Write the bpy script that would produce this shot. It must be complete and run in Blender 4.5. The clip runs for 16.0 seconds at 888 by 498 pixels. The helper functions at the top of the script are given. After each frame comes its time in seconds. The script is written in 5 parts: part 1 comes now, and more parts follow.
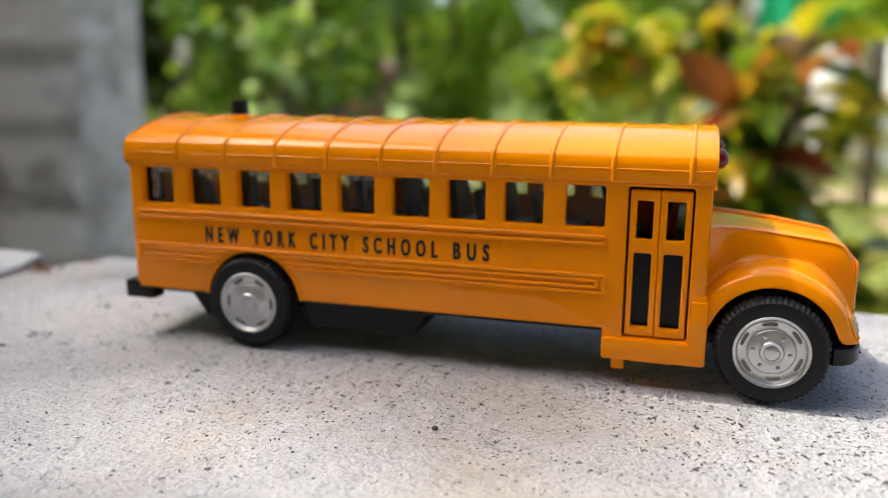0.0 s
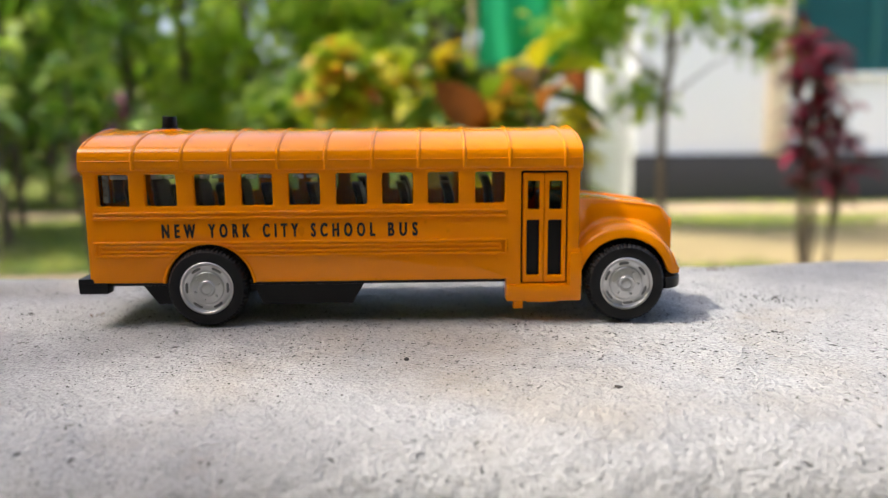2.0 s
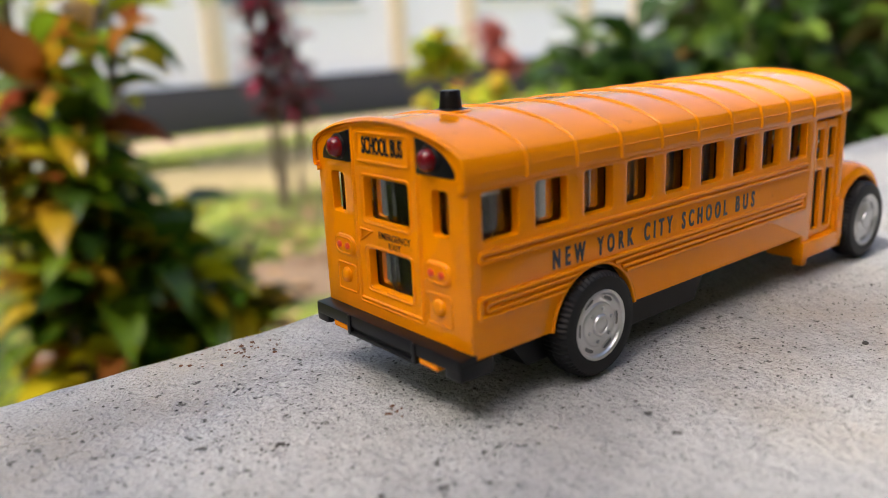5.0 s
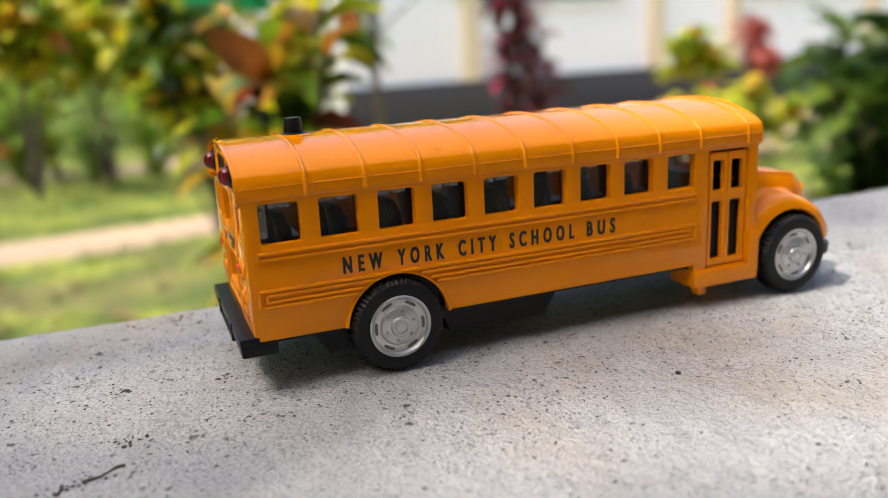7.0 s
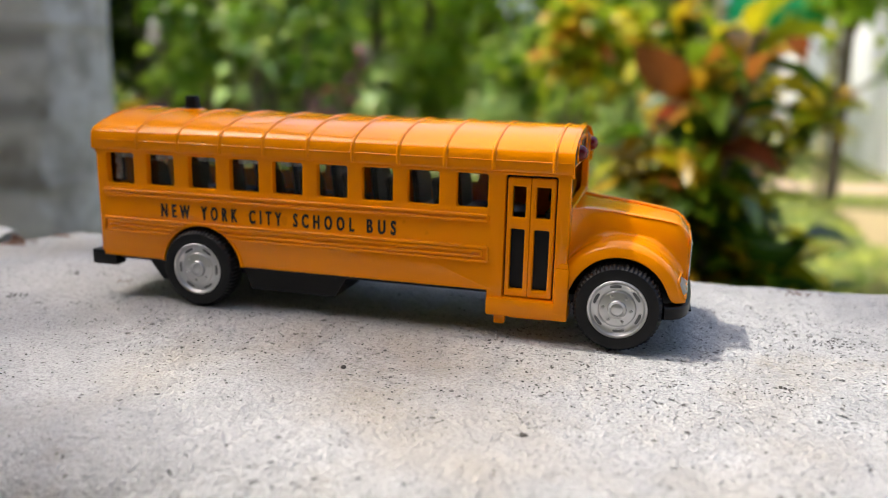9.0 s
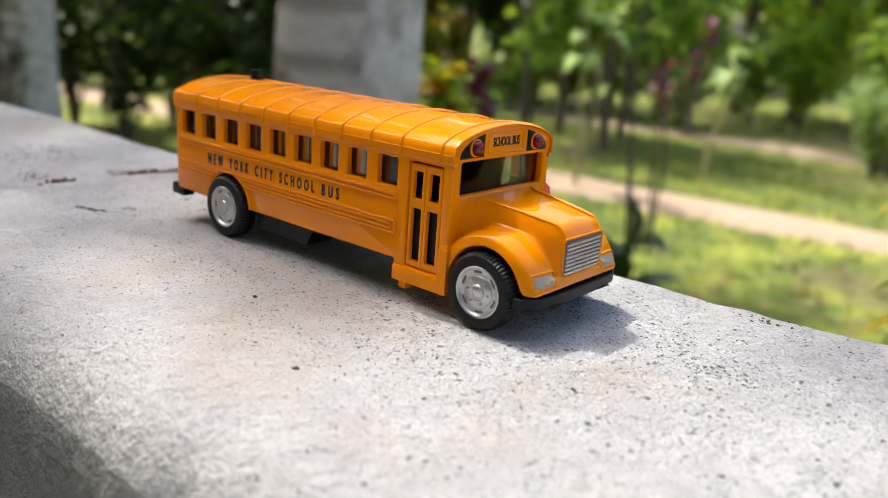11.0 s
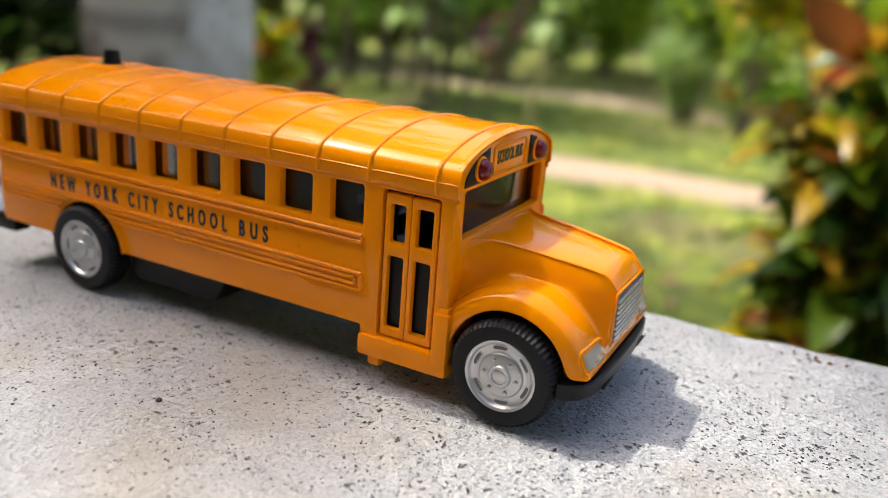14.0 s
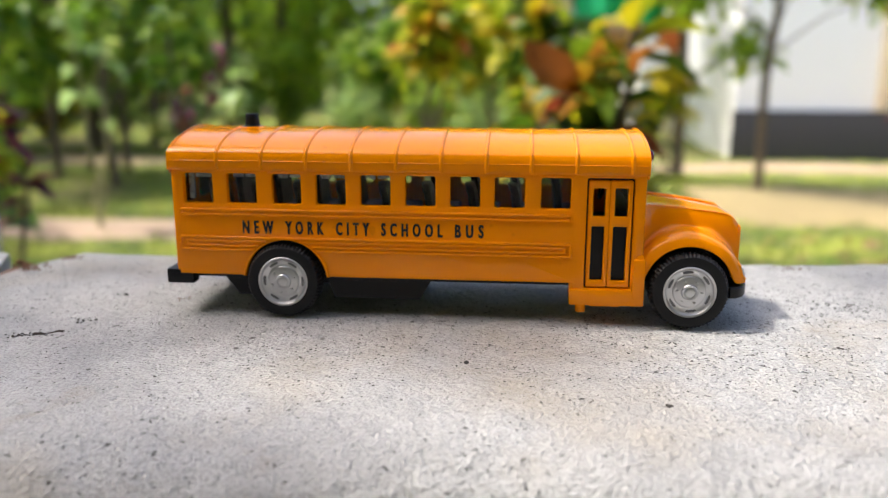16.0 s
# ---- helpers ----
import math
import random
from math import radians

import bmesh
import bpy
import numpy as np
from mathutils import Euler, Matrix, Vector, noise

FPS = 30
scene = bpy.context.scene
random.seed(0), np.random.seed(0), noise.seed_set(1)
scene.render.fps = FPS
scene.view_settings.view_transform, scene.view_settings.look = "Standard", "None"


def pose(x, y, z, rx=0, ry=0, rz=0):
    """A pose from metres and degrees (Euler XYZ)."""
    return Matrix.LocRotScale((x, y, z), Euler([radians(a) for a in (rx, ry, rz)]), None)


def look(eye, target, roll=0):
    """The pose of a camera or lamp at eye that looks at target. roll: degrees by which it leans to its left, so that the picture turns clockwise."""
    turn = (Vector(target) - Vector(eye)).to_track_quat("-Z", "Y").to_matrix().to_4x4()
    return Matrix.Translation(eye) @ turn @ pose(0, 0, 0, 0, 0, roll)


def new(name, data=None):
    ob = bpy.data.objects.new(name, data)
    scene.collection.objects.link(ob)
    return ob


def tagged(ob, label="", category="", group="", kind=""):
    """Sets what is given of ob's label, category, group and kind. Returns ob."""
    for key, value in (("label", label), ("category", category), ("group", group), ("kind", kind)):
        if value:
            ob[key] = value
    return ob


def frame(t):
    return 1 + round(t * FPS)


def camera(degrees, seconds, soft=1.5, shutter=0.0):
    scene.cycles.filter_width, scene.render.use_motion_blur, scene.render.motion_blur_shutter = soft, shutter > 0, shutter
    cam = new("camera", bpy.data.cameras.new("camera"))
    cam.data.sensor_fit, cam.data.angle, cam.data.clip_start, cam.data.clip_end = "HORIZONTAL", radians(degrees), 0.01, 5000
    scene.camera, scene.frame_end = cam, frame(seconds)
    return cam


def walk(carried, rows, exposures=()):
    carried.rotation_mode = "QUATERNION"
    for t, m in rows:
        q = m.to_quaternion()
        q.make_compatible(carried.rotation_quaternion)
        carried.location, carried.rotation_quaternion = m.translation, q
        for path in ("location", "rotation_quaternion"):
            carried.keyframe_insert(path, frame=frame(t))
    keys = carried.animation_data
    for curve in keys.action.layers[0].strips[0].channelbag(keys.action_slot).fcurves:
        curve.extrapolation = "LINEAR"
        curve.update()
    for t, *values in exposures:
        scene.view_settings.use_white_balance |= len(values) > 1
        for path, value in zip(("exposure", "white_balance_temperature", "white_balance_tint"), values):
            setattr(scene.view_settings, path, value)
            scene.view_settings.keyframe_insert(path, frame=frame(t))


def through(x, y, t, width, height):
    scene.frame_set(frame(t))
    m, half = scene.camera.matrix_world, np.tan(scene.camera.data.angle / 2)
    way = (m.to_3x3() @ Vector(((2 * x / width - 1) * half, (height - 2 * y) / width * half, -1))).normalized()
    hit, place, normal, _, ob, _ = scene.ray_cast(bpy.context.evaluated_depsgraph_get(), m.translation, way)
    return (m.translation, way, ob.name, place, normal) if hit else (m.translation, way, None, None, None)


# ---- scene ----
cam = camera(57.6, 16.0, soft=0.8)
CM = 0.01
# seconds, eye in centimetres, yaw to the left from +y, pitch, roll
ROWS = [
    (0, 3.191, -14.861, 4.984, 17.023, -11.876, 0.302),
    (0.5, 1.869, -17.360, 5.578, 10.346, -11.518, -0.231),
    (1, 1.562, -19.689, 5.280, 5.202, -10.775, -0.173),
    (1.5, 0.858, -19.977, 5.182, 1.912, -10.098, -0.318),
    (2, 0.252, -19.193, 4.631, -1.098, -9.742, -0.453),
    (2.5, -1.618, -18.112, 4.624, -5.357, -9.787, -0.827),
    (3, -4.951, -17.927, 5.079, -11.026, -9.995, -1.350),
    (3.5, -8.450, -16.127, 4.791, -18.702, -10.670, -1.548),
    (3.7, -9.240, -14.682, 4.700, -21.983, -10.958, -1.578),
    (5.8, -15.694, -9.414, 6.029, -42.334, -17.038, -3.116),
    (6, -15.972, -9.745, 6.232, -41.642, -17.187, -3.333),
    (6.2, -16.268, -10.891, 6.756, -39.238, -17.370, -3.622),
    (6.5, -14.997, -12.760, 6.833, -33.217, -15.714, -3.846),
    (7, -8.690, -15.055, 5.840, -21.098, -14.684, -2.941),
    (7.5, -4.589, -16.785, 5.767, -10.488, -13.508, -1.748),
    (8, -1.018, -17.727, 5.582, -0.462, -12.857, -0.362),
    (8.2, 0.590, -17.761, 5.381, 3.024, -12.835, 0.135),
    (10.3, 10.770, -16.364, 5.722, 31.154, -13.952, 2.750),
    (10.5, 11.922, -16.470, 6.046, 33.493, -14.402, 3.153),
    (11, 14.300, -15.133, 6.514, 39.287, -16.169, 4.236),
    (11.5, 16.680, -11.749, 7.382, 44.641, -18.446, 4.858),
    (12, 17.196, -9.139, 7.914, 49.156, -20.955, 5.058),
    (12.5, 16.638, -7.865, 7.247, 50.562, -21.188, 5.038),
    (13, 15.520, -8.872, 7.501, 46.398, -21.379, 4.880),
    (13.5, 11.918, -9.898, 6.847, 36.970, -19.970, 5.059),
    (14, 8.578, -12.272, 6.431, 26.508, -18.225, 4.600),
    (14.5, 5.206, -13.750, 5.749, 18.186, -16.390, 3.372),
    (15, 2.351, -14.428, 5.674, 11.445, -16.233, 1.673),
    (15.5, 1.431, -15.271, 5.947, 7.325, -14.960, 0.404),
    (16, 0.737, -19.467, 5.821, 5.211, -13.149, 0.108),
]

# the camera's own exposure on the way, in stops
BRIGHT = [(0, 1.54), (1.0, 1.42), (2.0, 1.36), (3.5, 1.22), (6, 1.33), (7.5, 1.36), (8.2, 1.32), (10.3, 1.48), (16, 1.44)]


def aimed(x, y, z, yaw, pitch, roll):
    eye, a, b = Vector((x, y, z)) * CM, radians(yaw), radians(pitch)
    return look(eye, eye + Vector((-math.sin(a) * math.cos(b), math.cos(a) * math.cos(b), math.sin(b))), roll)


walk(cam, [(t, aimed(*row)) for t, *row in ROWS], BRIGHT)

from mathutils.bvhtree import BVHTree
from mathutils.geometry import tessellate_polygon

cam.data.dof.use_dof = True
cam.data.dof.aperture_fstop = 12.5

# ---- light ----
world = bpy.data.worlds.new("sky")
scene.world = world
world.use_nodes = True
wn = world.node_tree
sky = wn.nodes.new("ShaderNodeTexSky")
sky.sky_type, sky.sun_disc = "NISHITA", False
sky.air_density, sky.dust_density, sky.ozone_density = 0.7, 4.0, 0.4
sky.sun_elevation, sky.sun_rotation = radians(58), radians(-93)
wn.nodes["Background"].inputs["Strength"].default_value = 0.15
wn.links.new(sky.outputs["Color"], wn.nodes["Background"].inputs["Color"])
sun_data = bpy.data.lights.new("sun", "SUN")
sun_data.energy, sun_data.angle, sun_data.color = 1.5, radians(0.7), (1.0, 0.95, 0.86)
sun = new("sun", sun_data)
sun.matrix_world = look((-6.2, 0.5, 10), (0, 0, 0))
scene.view_settings.exposure = 1.32


# ---- materials ----
def nodes_of(name):
    m = bpy.data.materials.new(name)
    m.use_nodes = True
    return m, m.node_tree, m.node_tree.nodes["Principled BSDF"]


def add(nt, kind, links=(), operation="", data_type="", blend_type="", bands_direction=""):
    n = nt.nodes.new(kind)
    if operation:
        n.operation = operation
    if data_type:
        n.data_type, n.blend_type = data_type, blend_type
    if bands_direction:
        n.bands_direction = bands_direction
    for socket, v in links:
        if isinstance(v, bpy.types.NodeSocket):
            nt.links.new(v, n.inputs[socket])
        else:
            n.inputs[socket].default_value = v
    return n


def coords(nt):
    return nt.nodes.new("ShaderNodeTexCoord").outputs["Object"]


def noise_of(nt, scale, detail=4.0, rough=0.55, vec=None, distortion=0.0):
    return add(nt, "ShaderNodeTexNoise", [("Vector", vec or coords(nt)), ("Scale", scale), ("Detail", detail), ("Roughness", rough), ("Distortion", distortion)]).outputs["Fac"]


def ramp(nt, fac, stops, interpolation="LINEAR"):
    n = add(nt, "ShaderNodeValToRGB", [("Fac", fac)])
    r = n.color_ramp
    r.interpolation = interpolation
    while len(r.elements) < len(stops):
        r.elements.new(0.5)
    for e, (p, c) in zip(r.elements, stops):
        e.position, e.color = p, (*c, 1) if len(c) == 3 else c
    return n.outputs["Color"]


def mix(nt, fac, a, b, blend="MIX"):
    return add(nt, "ShaderNodeMix", [("Factor", fac), (6, a if isinstance(a, bpy.types.NodeSocket) else (*a, 1)), (7, b if isinstance(b, bpy.types.NodeSocket) else (*b, 1))], data_type="RGBA", blend_type=blend).outputs[2]


def bump(nt, bsdf, height, strength, distance):
    b = add(nt, "ShaderNodeBump", [("Height", height), ("Strength", strength), ("Distance", distance)])
    nt.links.new(b.outputs["Normal"], bsdf.inputs["Normal"])
    return b


def plain(name, colour, rough=0.5, metal=0.0, vary=0.12, scale=300.0, coat=0.0, bumps=0.0, gloss=0.5):
    """A material with a slight change of tone and gloss at two scales."""
    m, nt, b = nodes_of(name)
    n1, n2 = noise_of(nt, scale), noise_of(nt, scale * 0.13, 3)
    dark = tuple(c * (1 - vary) for c in colour)
    c = mix(nt, n1, dark, colour)
    c = mix(nt, n2, c, tuple(min(1, v * (1 + vary)) for v in colour))
    nt.links.new(c, b.inputs["Base Color"])
    nt.links.new(add(nt, "ShaderNodeMapRange", [("Value", n2), ("To Min", rough * 0.8), ("To Max", min(1, rough * 1.2))]).outputs[0], b.inputs["Roughness"])
    b.inputs["Metallic"].default_value = metal
    b.inputs["Specular IOR Level"].default_value = gloss
    b.inputs["Coat Weight"].default_value = coat
    b.inputs["Coat Roughness"].default_value = 0.06
    if bumps:
        bump(nt, b, n1, bumps, 0.0003)
    return m


def paint_material():
    m, nt, b = nodes_of("orange_yellow_enamel")
    n = noise_of(nt, 90, 3)
    c = mix(nt, n, (0.84, 0.245, 0.0), (0.92, 0.285, 0.0))
    speck = ramp(nt, noise_of(nt, 260, 2, 0.5), [(0.71, (0, 0, 0)), (0.74, (0.5, 0.5, 0.5))])
    c = mix(nt, speck, c, (0.66, 0.18, 0.0))
    nt.links.new(c, b.inputs["Base Color"])
    b.inputs["Roughness"].default_value = 0.16
    b.inputs["Specular IOR Level"].default_value = 0.03
    b.inputs["Specular Tint"].default_value = (1.0, 0.58, 0.12, 1)
    b.inputs["Coat Weight"].default_value = 0.62
    b.inputs["Coat IOR"].default_value = 1.45
    b.inputs["Coat Roughness"].default_value = 0.012
    bump(nt, b, noise_of(nt, 260, 3), 0.05, 0.0003)
    return m


def concrete_material(name, light, dark, pits=True):
    m, nt, b = nodes_of(name)
    v = coords(nt)
    big, mid, fine = noise_of(nt, 9, 5, 0.6, v), noise_of(nt, 60, 6, 0.65, v), noise_of(nt, 1500, 3, 0.7, v)
    c = mix(nt, ramp(nt, mid, [(0.32, (0, 0, 0)), (0.62, (1, 1, 1))]), dark, light)
    c = mix(nt, ramp(nt, fine, [(0.34, (0, 0, 0)), (0.54, (1, 1, 1))]), tuple(0.72 * x for x in dark), c)
    grain = noise_of(nt, 3600, 2, 0.6, v)
    c = mix(nt, ramp(nt, grain, [(0.30, (0.30, 0.30, 0.30)), (0.46, (0, 0, 0))]), c, tuple(0.5 * x for x in dark))
    c = mix(nt, ramp(nt, grain, [(0.60, (0, 0, 0)), (0.72, (0.25, 0.25, 0.25))]), c, tuple(min(0.85, 1.2 * x) for x in light))
    c = mix(nt, ramp(nt, noise_of(nt, 24, 5, 0.65, v), [(0.40, (0.30, 0.30, 0.30)), (0.58, (0, 0, 0))]), c, tuple(0.62 * x for x in dark))
    stain = ramp(nt, big, [(0.54, (0, 0, 0)), (0.70, (0.62, 0.62, 0.62))])
    c = mix(nt, stain, c, (0.46, 0.39, 0.28))
    rust = ramp(nt, noise_of(nt, 34, 4, 0.62, v, 0.6), [(0.64, (0, 0, 0)), (0.76, (0.5, 0.5, 0.5))])
    c = mix(nt, rust, c, (0.34, 0.25, 0.16))
    height = add(nt, "ShaderNodeMath", [(0, fine), (1, mid)], operation="ADD").outputs[0]
    trowel = add(nt, "ShaderNodeMath", [(0, noise_of(nt, 170, 3, 0.6, v)), (1, 2.4)], operation="MULTIPLY").outputs[0]
    height = add(nt, "ShaderNodeMath", [(0, height), (1, trowel)], operation="ADD").outputs[0]
    height = add(nt, "ShaderNodeMath", [(0, height), (1, add(nt, "ShaderNodeMath", [(0, noise_of(nt, 420, 3, 0.6, v)), (1, 1.3)], operation="MULTIPLY").outputs[0])], operation="ADD").outputs[0]
    if pits:
        spots = []
        # the front of the top was trowelled smoother than the middle
        rough = add(nt, "ShaderNodeMapRange", [("Value", add(nt, "ShaderNodeSeparateXYZ", [(0, v)]).outputs["Y"]), ("From Min", -0.058), ("From Max", -0.028), ("To Min", -0.16), ("To Max", 0.06)]).outputs[0]
        for scale, size, keep in ((430, 0.12, 0.72), (900, 0.145, 0.61), (230, 0.08, 0.90)):
            cell = add(nt, "ShaderNodeTexVoronoi", [("Vector", add(nt, "ShaderNodeVectorMath", [(0, v), (1, add(nt, "ShaderNodeVectorMath", [(0, add(nt, "ShaderNodeTexNoise", [("Vector", v), ("Scale", 620.0)]).outputs["Color"]), (3, 0.0030)], operation="SCALE").outputs[0])], operation="ADD").outputs[0]), ("Scale", scale)])
            inside = add(nt, "ShaderNodeMapRange", [("Value", cell.outputs["Distance"]), ("From Min", size), ("From Max", size * 1.9), ("To Min", 1.0), ("To Max", 0.0)]).outputs[0]
            chosen = add(nt, "ShaderNodeSeparateColor", [("Color", cell.outputs["Color"])]).outputs[0]
            patchy = add(nt, "ShaderNodeMath", [(0, chosen), (1, add(nt, "ShaderNodeMath", [(0, noise_of(nt, 22, 3, 0.6, v)), (1, 1.0)], operation="MULTIPLY").outputs[0])], operation="ADD").outputs[0]
            patchy = add(nt, "ShaderNodeMath", [(0, patchy), (1, rough)], operation="ADD").outputs[0]
            some = add(nt, "ShaderNodeMath", [(0, patchy), (1, keep + 0.52)], operation="GREATER_THAN").outputs[0]
            spots.append(add(nt, "ShaderNodeMath", [(0, inside), (1, some)], operation="MULTIPLY").outputs[0])
        pit = spots[0]
        for s in spots[1:]:
            pit = add(nt, "ShaderNodeMath", [(0, pit), (1, s)], operation="MAXIMUM").outputs[0]
        # the shadow inside each pit is painted in as a dark tone
        c = mix(nt, add(nt, "ShaderNodeMath", [(0, pit), (1, 0.80)], operation="MULTIPLY").outputs[0], c, (0.075, 0.068, 0.06))
        height = add(nt, "ShaderNodeMath", [(0, height), (1, add(nt, "ShaderNodeMath", [(0, pit), (1, 2.2)], operation="MULTIPLY").outputs[0])], operation="SUBTRACT").outputs[0]
    nt.links.new(c, b.inputs["Base Color"])
    b.inputs["Roughness"].default_value = 0.88
    b.inputs["Specular IOR Level"].default_value = 0.25
    bump(nt, b, height, 1.0, 0.0009)
    return m


def leaf_material(name, stops, through=0.45, rough=0.42):
    m, nt, b = nodes_of(name)
    isl = nt.nodes.new("ShaderNodeNewGeometry").outputs["Random Per Island"]
    c = ramp(nt, isl, stops)
    c = mix(nt, ramp(nt, noise_of(nt, 14, 3), [(0.45, (0, 0, 0)), (0.7, (0.6, 0.6, 0.6))]), c, tuple(0.7 * x for x in stops[0][1]))
    nt.links.new(c, b.inputs["Base Color"])
    b.inputs["Roughness"].default_value = rough
    t = add(nt, "ShaderNodeBsdfTranslucent", [("Color", c)])
    mx = add(nt, "ShaderNodeMixShader", [("Fac", through), (1, b.outputs[0]), (2, t.outputs[0])])
    nt.links.new(mx.outputs[0], nt.nodes["Material Output"].inputs["Surface"])
    return m


def glass_material(name, ior):
    m, nt, b = nodes_of(name)
    tr = add(nt, "ShaderNodeBsdfTransparent", [("Color", (0.96, 0.97, 0.965, 1))])
    gl = add(nt, "ShaderNodeBsdfGlossy", [("Roughness", 0.05)])
    fr = add(nt, "ShaderNodeFresnel", [("IOR", ior)])
    mx = add(nt, "ShaderNodeMixShader", [("Fac", fr.outputs[0]), (1, tr.outputs[0]), (2, gl.outputs[0])])
    nt.links.new(mx.outputs[0], nt.nodes["Material Output"].inputs["Surface"])
    return m


def glint_material():
    m, nt, b = nodes_of("pale_pane_glint")
    # whitish, half see-through: a window glint painted as base colour
    b.inputs["Base Color"].default_value = (0.80, 0.82, 0.80, 1)
    b.inputs["Roughness"].default_value = 0.16
    tr = add(nt, "ShaderNodeBsdfTransparent", [("Color", (0.95, 0.96, 0.95, 1))])
    mx = add(nt, "ShaderNodeMixShader", [("Fac", ramp(nt, noise_of(nt, 900, 2), [(0.35, (0.1, 0.1, 0.1)), (0.65, (0.75, 0.75, 0.75))])), (1, tr.outputs[0]), (2, b.outputs[0])])
    nt.links.new(mx.outputs[0], nt.nodes["Material Output"].inputs["Surface"])
    return m


def ground_material():
    m, nt, b = nodes_of("garden_lawn")
    v = coords(nt)
    big, mid, fine = noise_of(nt, 0.55, 4, 0.6, v), noise_of(nt, 3.2, 5, 0.6, v), noise_of(nt, 40, 4, 0.7, v)
    c = ramp(nt, mid, [(0.30, (0.04, 0.08, 0.008)), (0.45, (0.125, 0.20, 0.016)), (0.60, (0.44, 0.48, 0.05))])
    c = mix(nt, ramp(nt, big, [(0.52, (0, 0, 0)), (0.66, (1, 1, 1))]), c, (0.24, 0.17, 0.09))
    c = mix(nt, ramp(nt, noise_of(nt, 7, 4, 0.7, v), [(0.50, (0, 0, 0)), (0.64, (0.85, 0.85, 0.85))]), c, (0.17, 0.12, 0.06))
    c = mix(nt, ramp(nt, fine, [(0.4, (0, 0, 0)), (0.6, (0.7, 0.7, 0.7))]), c, (0.13, 0.16, 0.04))
    nt.links.new(c, b.inputs["Base Color"])
    b.inputs["Roughness"].default_value = 0.95
    bump(nt, b, fine, 0.8, 0.02)
    return m


def trunk_material():
    m, nt, b = nodes_of("palm_bark")
    v = coords(nt)
    ring = add(nt, "ShaderNodeTexWave", [("Vector", v), ("Scale", 4.5), ("Distortion", 2.5), ("Detail", 3.0)], bands_direction="Z").outputs["Fac"]
    big, fine = noise_of(nt, 7, 4, 0.6, v), noise_of(nt, 45, 4, 0.65, v)
    c = ramp(nt, big, [(0.40, (0.065, 0.05, 0.034)), (0.49, (0.27, 0.23, 0.18)), (0.58, (0.60, 0.55, 0.48))])
    c = mix(nt, ramp(nt, ring, [(0.0, (0.55, 0.55, 0.55)), (0.45, (0, 0, 0))]), c, (0.11, 0.09, 0.065))
    c = mix(nt, ramp(nt, noise_of(nt, 11, 4, 0.6, v), [(0.60, (0, 0, 0)), (0.70, (0.7, 0.7, 0.7))]), c, (0.16, 0.18, 0.07))
    # the trunk's lit side, painted as mottled paler bark by the way it faces
    side = add(nt, "ShaderNodeVectorMath", [(0, nt.nodes.new("ShaderNodeNewGeometry").outputs["Normal"]), (1, (0.7, 0.7, 0.0))], operation="DOT_PRODUCT").outputs["Value"]
    patchy = add(nt, "ShaderNodeMath", [(0, side), (1, add(nt, "ShaderNodeMath", [(0, noise_of(nt, 9, 4, 0.6, v)), (1, 1.5)], operation="MULTIPLY").outputs[0])], operation="ADD").outputs[0]
    lit_bark = mix(nt, ramp(nt, noise_of(nt, 30, 5, 0.7, v), [(0.38, (0, 0, 0)), (0.60, (1, 1, 1))]), (0.42, 0.39, 0.35), (0.74, 0.71, 0.69))
    c = mix(nt, ramp(nt, patchy, [(0.92, (0, 0, 0)), (1.30, (0.85, 0.85, 0.85))]), c, lit_bark)
    nt.links.new(c, b.inputs["Base Color"])
    b.inputs["Roughness"].default_value = 0.9
    bump(nt, b, fine, 0.7, 0.006)
    return m


PAINT = paint_material()
BLACK = plain("black_plastic", (0.006, 0.006, 0.007), 0.36, gloss=0.22)
RUBBER = plain("tyre_rubber", (0.007, 0.007, 0.008), 0.5, bumps=0.2, gloss=0.25)
SILVER = plain("silver_plated_plastic", (0.54, 0.54, 0.55), 0.30, metal=0.9, vary=0.06)
DULL = plain("dull_silver_in_slots", (0.13, 0.13, 0.135), 0.5, metal=0.5)
RED = plain("red_lamp_plastic", (0.15, 0.002, 0.006), 0.10, coat=0.3, gloss=0.4)
DOT = plain("red_print", (0.70, 0.05, 0.01), 0.4)
STOPRED = plain("orange_red_plastic", (0.80, 0.055, 0.01), 0.35, coat=0.4)
PRINT = plain("black_print", (0.012, 0.010, 0.009), 0.24)
HEAD = plain("grey_headlamp", (0.37, 0.34, 0.26), 0.5, vary=0.06, gloss=0.25)
GLASS = glass_material("clear_plastic_glazing", 1.38)
PANE_GLINT = glint_material()
CONCRETE = concrete_material("pale_cement_render", (0.575, 0.577, 0.568), (0.49, 0.492, 0.484))
# also carries the painted shade and grime of the parapet's front face
WALLGREY = concrete_material("grey_cement_and_face_shade", (0.36, 0.37, 0.36), (0.24, 0.25, 0.24), False)
SOIL = plain("brown_crumbled_soil", (0.13, 0.055, 0.025), 0.95, vary=0.4, scale=500, bumps=0.9)
LAWN = ground_material()
LITTER = plain("brown_earth_with_leaf_litter", (0.19, 0.125, 0.075), 0.95, vary=0.5, scale=14, bumps=0.6)
DRY = plain("dry_tan_grass", (0.30, 0.235, 0.115), 0.95, vary=0.55, scale=6, bumps=0.6)
DIRT = plain("bare_dirt", (0.44, 0.32, 0.22), 0.95, vary=0.25, scale=9, bumps=0.6)
WHITE = plain("white_wall_paint", (0.90, 0.91, 0.93), 0.7, vary=0.04, scale=3)
CREAM = plain("cream_paint", (0.78, 0.66, 0.48), 0.7, vary=0.06, scale=3)
